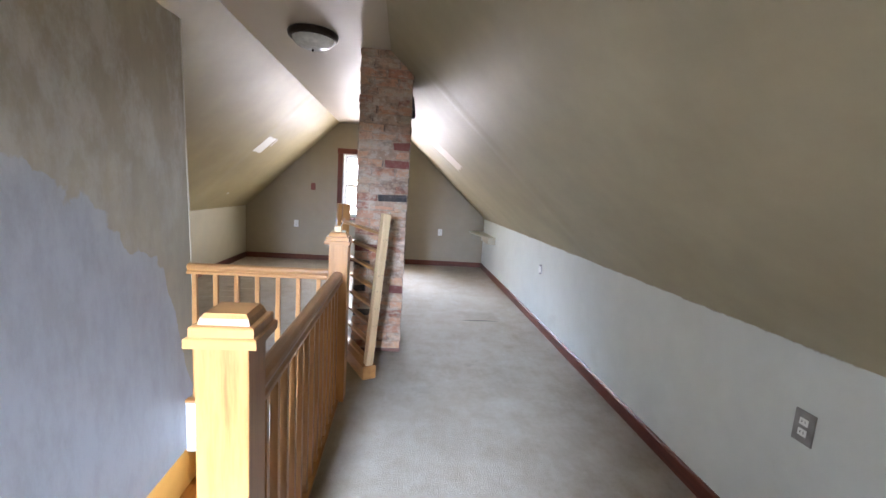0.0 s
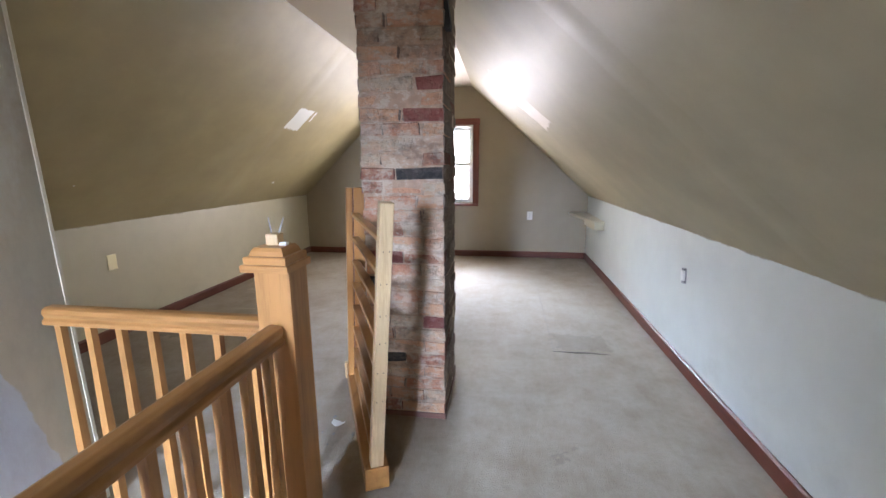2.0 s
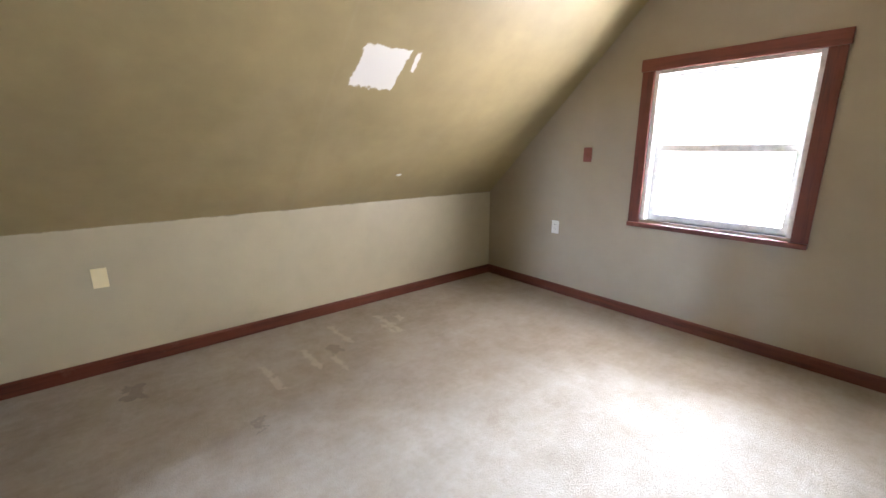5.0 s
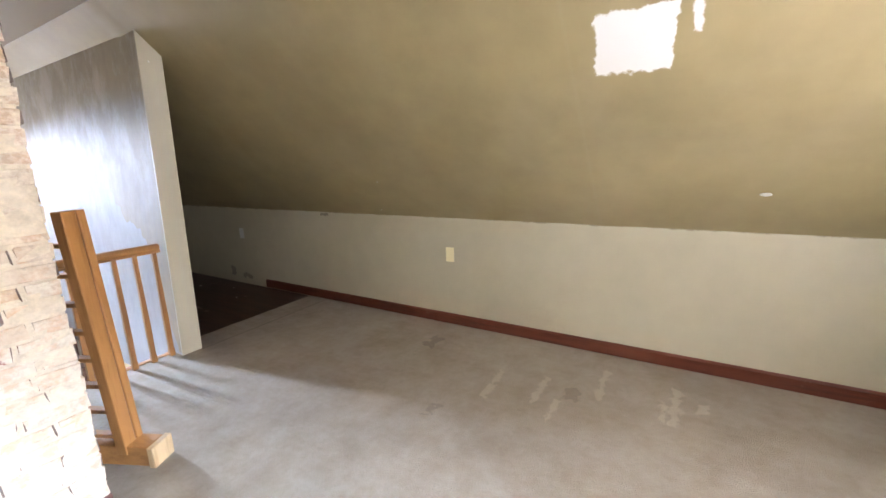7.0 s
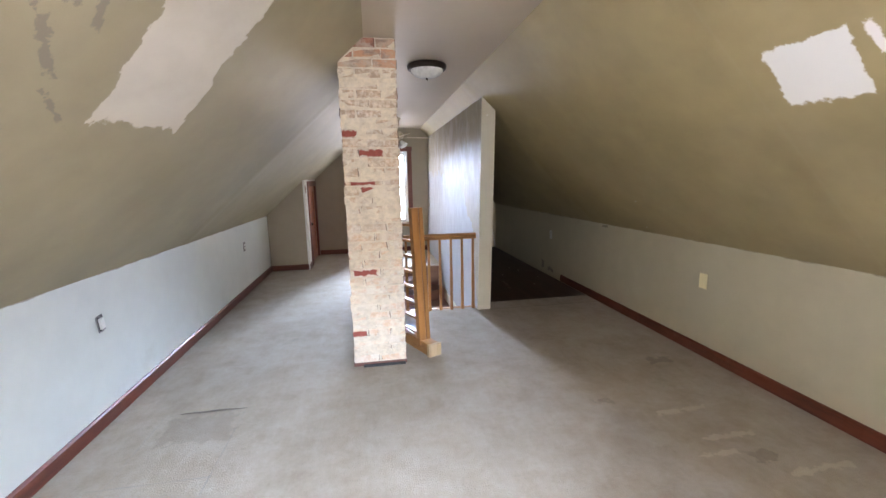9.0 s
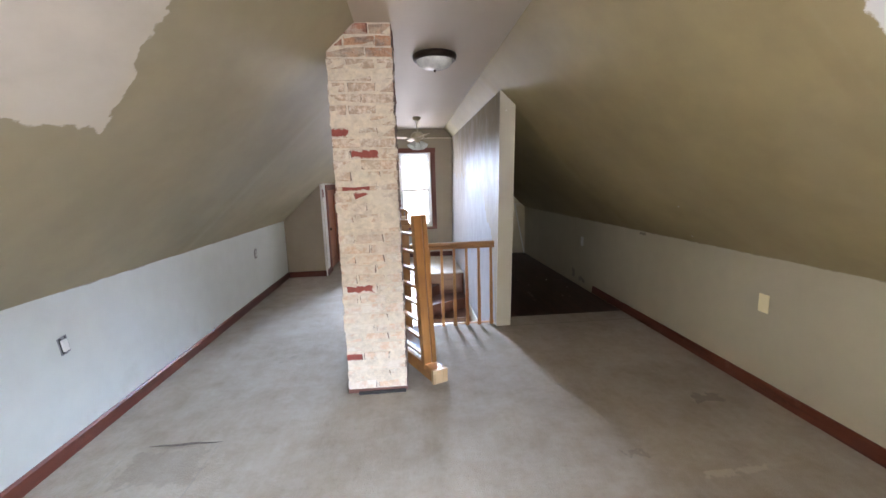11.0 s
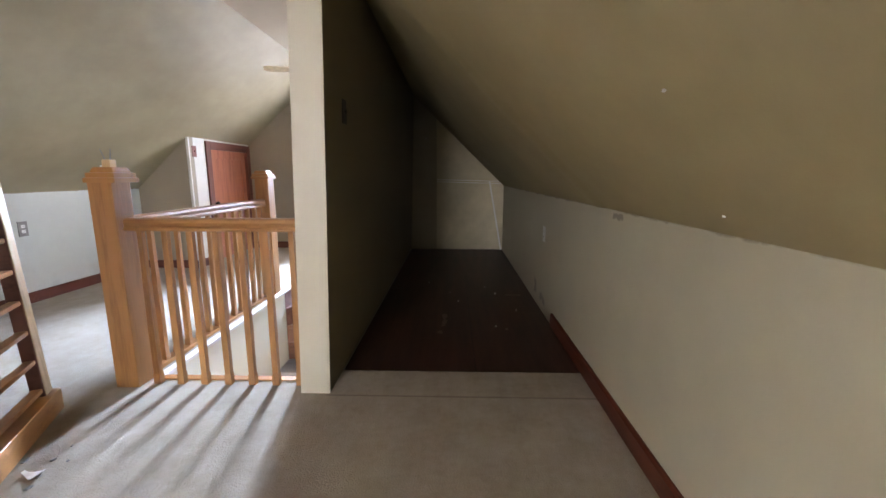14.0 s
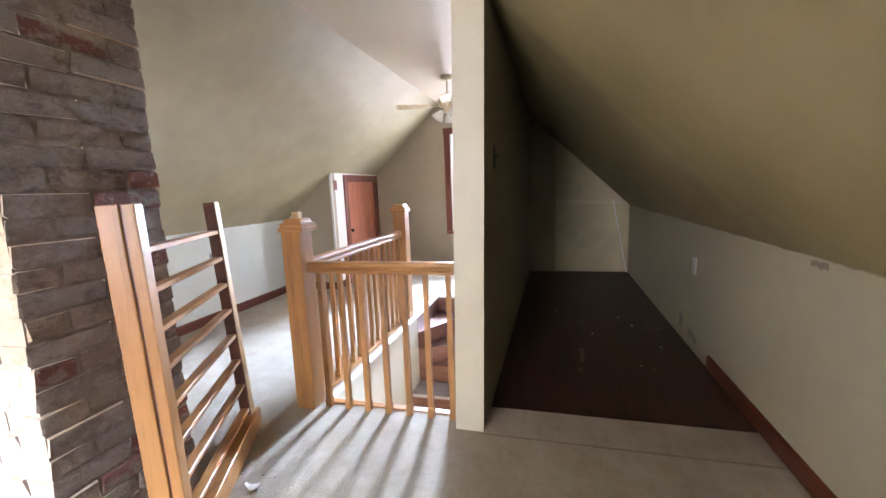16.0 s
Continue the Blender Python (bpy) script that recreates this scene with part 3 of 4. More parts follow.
def taped_seam(name, west, y, mat):
    """A shallow ridge of joint compound that runs up a sloping ceiling."""
    xk, xc = (X_W, X_CW) if west else (X_E, X_CE)
    k = Vector((SL_W, 0, -1)).normalized() if west else Vector((-SL_E, 0, -1)).normalized()
    bm = bmesh.new()
    rows = []
    for t in range(25):
        x = xk + (xc - xk) * t / 24
        base = Vector((x, y + 0.006 * math.sin(t * 1.3), slope_z(x)))
        rows.append([bm.verts.new(base + Vector((0, dy, 0)) + k * h) for dy, h in ((-0.13, -0.001), (-0.05, 0.0035), (0.0, 0.0055), (0.05, 0.0035), (0.13, -0.001))])
    for a, b in zip(rows, rows[1:]):
        for i in range(4):
            bm.faces.new((a[i], a[i + 1], b[i + 1], b[i]))
    for f in bm.faces:
        f.normal_update()
        if f.normal.dot(k) < 0:
            f.normal_flip()
        f.smooth = True
    return structure(name, bm, mat, "shallow taped drywall seam across the sloping ceiling")


for y in (4.54,):
    taped_seam("ceiling_seam_east", False, y, m_slope_e)
for y in (4.07, 6.93):
    taped_seam("ceiling_seam_west", True, y, m_slope_w)

# floors round the stair opening
structure("floor_carpet_east", box_bm(WELL_X, Y_N, -0.30, X_E, Y_F, 0.0), m_carpet, "worn beige grey cut pile carpet with stains and dents")
structure("floor_carpet_north", box_bm(PX1, Y_N, -0.30, WELL_X, WELL_Y0, 0.0), m_carpet, "worn beige carpet at the head of the stairs")
structure("floor_carpet_west", box_bm(PX0 - 0.006, WELL_Y1, -0.30, WELL_X, Y_F, 0.0), m_carpet, "worn beige carpet with dark stains")
structure("floor_carpet_low_side", box_bm(X_W, 4.005, -0.30, PX0 - 0.006, Y_F, 0.0), m_carpet, "worn beige carpet ending in a cut edge at the closet")
structure("floor_closet", box_bm(X_W, Y_N, -0.30, PX0 - 0.006, 4.005, -0.012), m_dark_floor, "dark brown bare boards of the low closet")
structure("well_face_end", box_bm(PX1, WELL_Y1 - 0.02, -0.34, WELL_X, WELL_Y1, -0.012), m_white, "white painted edge of the stair opening")
structure("well_nosing", box_bm(PX1, WELL_Y1 - 0.035, -0.012, WELL_X, WELL_Y1 + 0.01, 0.006, 0.003), m_oak[0], "oak nosing at the edge of the stair opening")
structure("well_face_side", box_bm(WELL_X - 0.02, WELL_Y0, -2.6, WELL_X, WELL_Y1 - 0.02, -0.012), m_cream, "cream painted wall down the side of the stairs")
structure("well_nosing_side", box_bm(WELL_X - 0.035, WELL_Y0, -0.012, WELL_X + 0.01, WELL_Y1, 0.008, 0.003), m_white, "white nosing along the side of the stair opening")

# closet box by the near gable
structure("wall_closet_front", prism_bm([(BOX_X, 0.0), (X_E, 0.0), (X_E, KNEE), (BOX_X, slope_z(BOX_X))], "y", BOX_Y - 0.09, BOX_Y),
          m_gable, "greige front wall of the built-in closet under the slope")
structure("wall_closet_side", box_bm(BOX_X, 1.25, 0.0, BOX_X + 0.09, BOX_Y - 0.09, slope_z(BOX_X) + 0.01), m_white, "white painted jamb wall beside the small closet door")
structure("wall_closet_head", box_bm(BOX_X, Y_N, 1.43, BOX_X + 0.09, 1.25, slope_z(BOX_X) + 0.01), m_white, "white strip above the small closet door")
structure("closet_corner_trim", box_bm(BOX_X - 0.008, BOX_Y - 0.012, 0.0, BOX_X + 0.02, BOX_Y + 0.006, slope_z(BOX_X) - 0.004), m_white, "white corner bead of the closet")


def closet_door():
    d = thing("door_closet", (BOX_X, 0.73, 0), "small red-brown stained door under the sloping ceiling", "door")
    d["kind"] = "structure"
    part("door_frame", box_bm(-0.02, 0.43, 0, 0.09, 0.519, 1.43, 0.004), m_red[2], d)
    part("door_frame", box_bm(-0.02, -0.519, 0, 0.09, -0.43, 1.43, 0.004), m_red[2], d)
    part("door_head", box_bm(-0.02, -0.43, 1.34, 0.09, 0.43, 1.43, 0.004), m_red[1], d)
    bm = box_bm(0.03, -0.43, 0.01, 0.065, 0.43, 1.34)
    for y0, y1, z0, z1 in ((-0.43, -0.33, 0.01, 1.34), (0.33, 0.43, 0.01, 1.34), (-0.33, 0.33, 1.24, 1.34), (-0.33, 0.33, 0.01, 0.16)):
        box_bm(0.018, y0, z0, 0.03, y1, z1, bm=bm)
    part("door_leaf", bm, m_door, d)
    k = lathe_bm([(0.0, 0.0), (0.02, 0.002), (0.012, 0.02), (0.026, 0.035), (0.022, 0.055), (0.0, 0.06)], 16)
    bmesh.ops.transform(k, matrix=pose(0.018, 0.38, 0.70, 0, -90, 0), verts=list(k.verts))
    part("door_knob", k, m_bronze, d, "dark round door knob", True)


closet_door()


# windows
def window(name, hole, y, inward, label, stool):
    x0, z0, x1, z1 = hole
    w = thing(name, ((x0 + x1) / 2, y, z0), label, "window")
    w["kind"] = "structure"
    hw, h = (x1 - x0) / 2, z1 - z0
    s = inward

    def slab(nm, a0, b0, c0, a1, b1, c1, mat, bev=0.004):
        lo, hi = sorted((b0 * s, b1 * s))
        return part(nm, box_bm(a0, lo, c0, a1, hi, c1, bev), mat, w)

    c = 0.085
    slab("casing", -hw - c, 0.0, -0.02, -hw, 0.022, h, m_red[2])
    slab("casing", hw, 0.0, -0.02, hw + c, 0.022, h, m_red[2])
    slab("casing_head", -hw - c - 0.01, 0.0, h, hw + c + 0.01, 0.026, h + c, m_red[0])
    slab("sill", -hw - c, 0.0, -0.055, hw + c, stool, -0.02, m_red[0] if stool < 0.04 else m_sash)
    slab("jamb", -hw, -0.14, -0.02, -hw + 0.03, -0.001, h, m_sash)
    slab("jamb", hw - 0.03, -0.14, -0.02, hw, -0.001, h, m_sash)
    slab("jamb_head", -hw + 0.03, -0.14, h - 0.025, hw - 0.03, -0.001, h, m_sash)
    slab("sill_inner", -hw + 0.03, -0.14, -0.02, hw - 0.03, -0.001, 0.0, m_sash)
    mid = h * 0.5
    for nm, yy, a, b in (("sash_upper", -0.115, mid - 0.024, h - 0.025), ("sash_lower", -0.085, 0.0, mid + 0.024)):
        bm = bmesh.new()
        i = hw - 0.03
        f = 0.040
        ys = sorted(((yy - 0.012) * s, (yy + 0.012) * s))
        for a0, c0, a1, c1 in ((-i, a, -i + f, b), (i - f, a, i, b), (-i + f, b - 0.045, i - f, b), (-i + f, a, i - f, a + 0.045)):
            box_bm(a0, ys[0], c0, a1, ys[1], c1, bm=bm)
        part(nm, bm, m_sash, w)
        g = sorted(((yy - 0.002) * s, (yy + 0.002) * s))
        pane = part("pane", box_bm(-i + f, g[0], a + 0.045, i - f, g[1], b - 0.045), m_glass, w)
        pane.visible_shadow = False
    return w


window("window_near", WIN_N, Y_N, 1, "tall double-hung window with dark red-brown casing, blown out by daylight", 0.03)
window("window_far", WIN_F, Y_F, -1, "wide double-hung window with red-brown casing and thin stained sill", 0.038)


# baseboards
def baseboard(x0, y0, x1, y1, label="red-brown stained baseboard, scuffed and dusty", h=0.088):
    t = 0.016
    if abs(x1 - x0) < abs(y1 - y0):
        side = 1 if x0 < -2 else -1
        if x0 == BOX_X:
            side = -1
        outline = [(x0, 0.0), (x0 + side * t, 0.0), (x0 + side * t, h - 0.012), (x0 + side * t * 0.4, h), (x0, h)]
        return structure("baseboard", prism_bm(outline, "y", y0, y1), m_base[1], label)
    side = 1 if y0 < 2 else -1
    outline = [(y0, 0.0), (y0 + side * t, 0.0), (y0 + side * t, h - 0.012), (y0 + side * t * 0.4, h), (y0, h)]
    return structure("baseboard", prism_bm(outline, "x", x0, x1), m_base[0], label)


baseboard(X_E, BOX_Y + 0.001, X_E, Y_F)
baseboard(X_W, 3.28, X_W, Y_F)
baseboard(X_W + 0.017, Y_F, X_E - 0.017, Y_F)
baseboard(BOX_X + 0.01, BOX_Y, X_E - 0.017, BOX_Y)
baseboard(PX1, Y_N, BOX_X, Y_N)
baseboard(BOX_X, 1.26, BOX_X, BOX_Y - 0.013)

# ---- lower storey and stairs ----
structure("lower_floor", box_bm(X_W, Y_N, -2.75, X_E, Y_F, -2.65), m_oak[1], "golden oak floor of the lower hall")
structure("lower_wall_far", box_bm(X_W, 7.0, -2.65, X_E, 7.1, -0.35), m_lower, "warm yellow painted wall of the lower hall")
structure("lower_wall_east", box_bm(WELL_X + 0.3, WELL_Y1, -2.65, WELL_X + 0.4, 7.0, -0.35), m_lower, "warm yellow painted wall beside the stairs")
structure("lower_wall_west", box_bm(X_W, Y_N, -2.65, X_W + 0.1, 7.0, -0.35), m_lower, "warm yellow painted outer wall of the lower hall")
structure("lower_wall_near", box_bm(X_W, Y_N - T, -2.65, X_E, Y_N, -0.33), m_cream, "cream wall under the near gable")
structure("stair_wall_west", box_bm(PX0, Y_N, -2.65, PX1, 3.1, -0.34), m_cream, "cream wall down the inner side of the stairs")


def stairs():
    st = thing("staircase", (0, 0, 0), "dark stained wooden stairs that wind round the newel and go down from the attic", "staircase")
    st["kind"] = "structure"
    x0, x1 = PX1 + 0.002, WELL_X - 0.022
    rise, run, y1 = 0.163, 0.25, 2.50
    y0 = WELL_Y0 + 0.002
    # three winders round the newel corner, then straight down
    wedges = [[(x1, y1), (x1, y0), (x1 - 0.42, y0)], [(x1, y1), (x1 - 0.42, y0), (x0, y0), (x0, y1 - 0.42)], [(x1, y1), (x0, y1 - 0.42), (x0, y1)]]
    for i, w in enumerate(wedges):
        z = -rise * (i + 1)
        part("winder_tread", prism_bm(w, "z", z - 0.03, z), m_stair, st)
        nxt = w[-1]
        d = Vector((nxt[0] - x1, nxt[1] - y1)).normalized() * 0.001
        part("riser", prism_bm([(x1, y1), nxt, (nxt[0] + 0.012 * (i < 2), nxt[1] - 0.014 * (i != 0)), (x1, y1 - 0.016)], "z", z - rise, z - 0.031), m_stair, st)
    part("riser", box_bm(x1, y0, -rise, x1 + 0.018, y1, -0.013), m_stair, st)
    part("well_panel", box_bm(x0, y0 - 0.001, -1.6, x1, y0 + 0.012, -0.013), m_stair, st, "dark stained panelling at the head of the stairs")
    for i in range(9):
        z = -rise * (i + 4)
        y = y1 + run * i
        part("tread", box_bm(x0, y, z - 0.030, x1, y + run + 0.02, z, 0.006), m_tread, st)
        part("riser", box_bm(x0, y + run - 0.018, z - rise + 0.001, x1, y + run, z - 0.031), m_stair, st)


stairs()


# ---- balustrade ----
def newel_cap(z):
    """Square cap of two mouldings and a flat topped pyramid, one closed skin."""
    bm = bmesh.new()
    rings = []
    for r, h in ((0.050, 0.0), (0.086, 0.0), (0.086, 0.019), (0.083, 0.022), (0.077, 0.023), (0.077, 0.042), (0.074, 0.045), (0.063, 0.046), (0.058, 0.060), (0.050, 0.070)):
        rings.append([bm.verts.new((sx * r, sy * r, z + h)) for sx, sy in ((-1, -1), (1, -1), (1, 1), (-1, 1))])
    for a, b in zip(rings, rings[1:]):
        for i in range(4):
            bm.faces.new((a[i], a[(i + 1) % 4], b[(i + 1) % 4], b[i]))
    bm.faces.new(rings[0][::-1])
    bm.faces.new(rings[-1])
    return bm


def rail_profile():
    return [(-0.033, 0.0), (0.033, 0.0), (0.033, 0.014), (0.024, 0.022), (0.030, 0.040), (0.026, 0.054), (0.012, 0.061), (-0.012, 0.061),
            (-0.026, 0.054), (-0.030, 0.040), (-0.024, 0.022), (-0.033, 0.014)]


RAIL_X, NA_Y, NB_Y, RAIL_Z = -1.860, 2.545, 4.165, 0.785


def balustrade():
    b = thing("balustrade", (RAIL_X, NA_Y, 0), "golden oak stair balustrade with square newels and slim balusters", "railing")
    dy = NB_Y - NA_Y
    for y in (0, dy):
        p = part("newel_post", box_bm(-0.057, y - 0.057, 0.0, 0.057, y + 0.057, 1.02, 0.004), m_oak[2], b)
        bm = newel_cap(1.012)
        bmesh.ops.scale(bm, vec=(0.87, 0.87, 1), verts=list(bm.verts))
        bmesh.ops.translate(bm, vec=(-0.006, y - 0.012, 0) if y > 0 else (0.004, y, 0), verts=list(bm.verts))
        part("newel_cap", bm, m_oak[0], p, "stepped square oak newel cap")
    prof = [(x, z + RAIL_Z) for x, z in rail_profile()]
    part("handrail", prism_bm(prof, "y", 0.064, dy - 0.064, 0.002), m_oak[1], b)
    off = PX1 - RAIL_X + 0.004
    part("handrail", prism_bm([(y + dy, z) for y, z in prof], "x", off, -0.064, 0.002), m_oak[0], b)
    part("shoe_rail", box_bm(-0.03, 0.064, 0.0, 0.03, dy - 0.064, 0.022, 0.003), m_oak[1], b)

    def baluster(x, y):
        h = RAIL_Z
        bm = bmesh.new()
        levels = [(0.0, 0.0165), (0.05, 0.0165), (0.06, 0.014), (0.30, 0.015), (0.62, 0.012), (h - 0.002, 0.012)]
        last = None
        for z, r in levels:
            ring = [bm.verts.new((x + sx * r, y + sy * r, z)) for sx, sy in ((-1, -1), (1, -1), (1, 1), (-1, 1))]
            if last:
                for i in range(4):
                    bm.faces.new((last[i], last[(i + 1) % 4], ring[(i + 1) % 4], ring[i]))
            last = ring
        part("baluster", bm, m_oak[2], b)

    nA = 14
    for i in range(nA):
        baluster(0.0, 0.064 + (dy - 0.128) * (i + 0.5) / nA)
    for i in range(7):
        baluster(-0.122 - 0.1215 * i, dy)
    return b


balustrade()


def newel_debris():
    d = thing("broken_finial", (RAIL_X - 0.01, NB_Y, 1.082), "small broken white wooden stub with bent wires on the newel", "debris")
    part("stub", box_bm(-0.022, -0.020, 0, 0.018, 0.018, 0.035, 0.004), m_pine, d)
    part("chip", box_bm(0.022, -0.022, 0, 0.044, 0.0, 0.010, 0.003), m_plate_w, d)
    bm = bmesh.new()
    for x, lean in ((-0.012, -0.006), (0.012, 0.02)):
        vs = [bm.verts.new((x + dx, dy, 0.034)) for dx, dy in ((-0.003, 0), (0.003, 0), (0, 0.005))]
        vt = [bm.verts.new((x + lean + dx, dy, 0.085)) for dx, dy in ((-0.002, 0), (0.002, 0), (0, 0.003))]
        for i in range(3):
            bm.faces.new((vs[i], vs[(i + 1) % 3], vt[(i + 1) % 3], vt[i]))
        bm.faces.new(vt)
    part("wires", bm, m_steel, d)


newel_debris()


# ---- chimney ----
def brick_mesh(name, lx, ly, lz, seed, mats):
    rnd = random.Random(seed)
    bm = box_bm(-lx / 2, -ly / 2, -lz / 2, lx / 2, ly / 2, lz / 2)
    bmesh.ops.bevel(bm, geom=list(bm.edges), offset=0.005, segments=1, affect="EDGES")
    for v in bm.verts:
        v.co += Vector((rnd.uniform(-1, 1), rnd.uniform(-1, 1), rnd.uniform(-1, 1) * 0.8)) * 0.0055
    bm.normal_update()
    for f in bm.faces:
        nrm = f.normal
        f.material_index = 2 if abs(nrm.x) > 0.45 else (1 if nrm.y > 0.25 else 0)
    me = bpy.data.meshes.new(name)
    bm.to_mesh(me)
    bm.free()
    for m in mats:
        me.materials.append(m)
    return me


def chimney():
    c = thing("chimney", ((CH_X0 + CH_X1) / 2, (CH_Y0 + CH_Y1) / 2, 0), "square chimney of old salvaged brick, limewashed on one face", "chimney")
    hx, hy = (CH_X1 - CH_X0) / 2, (CH_Y1 - CH_Y0) / 2
    core = part("mortar_core", box_bm(-hx + 0.007, -hy + 0.004, 0.012, hx - 0.004, hy - 0.0015, TOP + 0.05), m_mortar, c)
    part("foot_board", box_bm(-hx + 0.01, hy + 0.006, 0.0, hx - 0.07, hy + 0.034, 0.014, 0.003), m_slot, c, "charred black board at the chimney foot")
    core.data.materials.append(m_mortar_lime)
    core.data.materials.append(m_mortar_dark)
    for f in core.data.polygons:
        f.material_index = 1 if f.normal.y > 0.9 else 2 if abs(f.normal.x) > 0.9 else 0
    part("base_trim", box_bm(-hx - 0.004, -hy - 0.004, 0.0, hx + 0.004, hy + 0.004, 0.028, 0.003), m_stair, c, "dark scorched board edge at the chimney foot")
    rnd = random.Random(7)
    d, g = 0.105, 0.008
    courses = 35
    pitch = (TOP - 0.028) / courses
    cache = {}

    # bricks that stand out on the two faces: place along x, height, kind
    cx = (CH_X0 + CH_X1) / 2
    odd_far = ((-1.541, 1.79), (-1.668, 1.60), (-1.54, 1.39), (-1.64, 1.32), (-1.79, 1.25), (-1.55, 1.115), (-1.67, 0.768), (-1.555, 0.281))
    odd_near = ((-1.532, 1.25, 1), (-1.478, 1.58, 0), (-1.75, 0.85, 0), (-1.758, 0.72, 1), (-1.80, 0.53, 1), (-1.495, 0.523, 0),
                (-1.76, 0.312, 1), (-1.50, 1.72, 0))

    def lay(x0, y0, x1, y1, z):
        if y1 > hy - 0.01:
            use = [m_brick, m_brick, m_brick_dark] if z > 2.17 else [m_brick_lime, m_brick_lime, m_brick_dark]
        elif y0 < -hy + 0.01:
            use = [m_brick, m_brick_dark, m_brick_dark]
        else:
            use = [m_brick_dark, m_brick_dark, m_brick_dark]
        for x, h in odd_far:
            if y1 > hy - 0.01 and x0 <= x - cx <= x1 and z <= h < z + pitch:
                use[1] = m_brick_worn
        for x, h, k in odd_near:
            if y0 < -hy + 0.01 and x0 <= x - cx <= x1 and z <= h < z + pitch:
                use[0] = (m_brick_maroon, m_brick_black)[k]
        key = (round(x1 - x0, 3), round(y1 - y0, 3), rnd.randrange(3), use[0].name, use[1].name)
        if key not in cache:
            cache[key] = brick_mesh("brick", key[0], key[1], pitch - g, len(cache) * 7 + 3, use)
        ob = new("brick", cache[key])
        ob.parent = c
        ob.location = ((x0 + x1) / 2 + rnd.uniform(-1, 1) * 0.004, (y0 + y1) / 2 + rnd.uniform(-1, 1) * 0.003, z + pitch / 2 + rnd.uniform(-1, 1) * 0.001)
        ob.rotation_euler = (rnd.uniform(-1, 1) * 0.008, rnd.uniform(-1, 1) * 0.008, rnd.uniform(-1, 1) * 0.008)

    def row(a, b, n):
        step = (b - a + g) / n
        return [(a + i * step, a + (i + 1) * step - g) for i in range(n)]

    def uneven(a, b):
        m = a + (b - a) * rnd.choice((0.5, 0.5, 0.42, 0.58, 0.66, 0.34))
        return [(a, m - g / 2), (m + g / 2, b)]

    for k in range(courses):
        z = 0.028 + k * pitch
        if k % 2 == 0:
            for y0, y1 in ((-hy, -hy + d), (hy - d, hy)):
                for a, b in uneven(-hx, hx):
                    lay(a, y0, b, y1, z)
            for x0, x1 in ((-hx, -hx + d), (hx - d, hx)):
                for a, b in row(-hy + d + g, hy - d - g, 1):
                    lay(x0, a, x1, b, z)
        else:
            for x0, x1 in ((-hx, -hx + d), (hx - d, hx)):
                for a, b in row(-hy, hy, 2):
                    lay(x0, a, x1, b, z)
            for y0, y1 in ((-hy, -hy + d), (hy - d, hy)):
                for a, b in row(-hx + d + g, hx - d - g, 1):
                    lay(a, y0, b, y1, z)


# ---- leaning railing section ----
def beam_bm(a, b, u, w, t):
    """A board from a to b, w wide along u and t thick."""
    a, b, u = Vector(a), Vector(b), Vector(u).normalized()
    d = (b - a).normalized()
    n = d.cross(u).normalized()
    u = n.cross(d).normalized()
    bm = bmesh.new()
    vs = []
    for p in (a, b):
        vs.append([bm.verts.new(p + u * w * sx / 2 + n * t * sy / 2) for sx, sy in ((-1, -1), (1, -1), (1, 1), (-1, 1))])
    bm.faces.new(vs[0][::-1])
    bm.faces.new(vs[1])
    for i in range(4):
        bm.faces.new((vs[0][i], vs[0][(i + 1) % 4], vs[1][(i + 1) % 4], vs[1][i]))
    bmesh.ops.recalc_face_normals(bm, faces=list(bm.faces))
    bmesh.ops.bevel(bm, geom=list(bm.edges), offset=0.003, segments=1, affect="EDGES")
    return bm


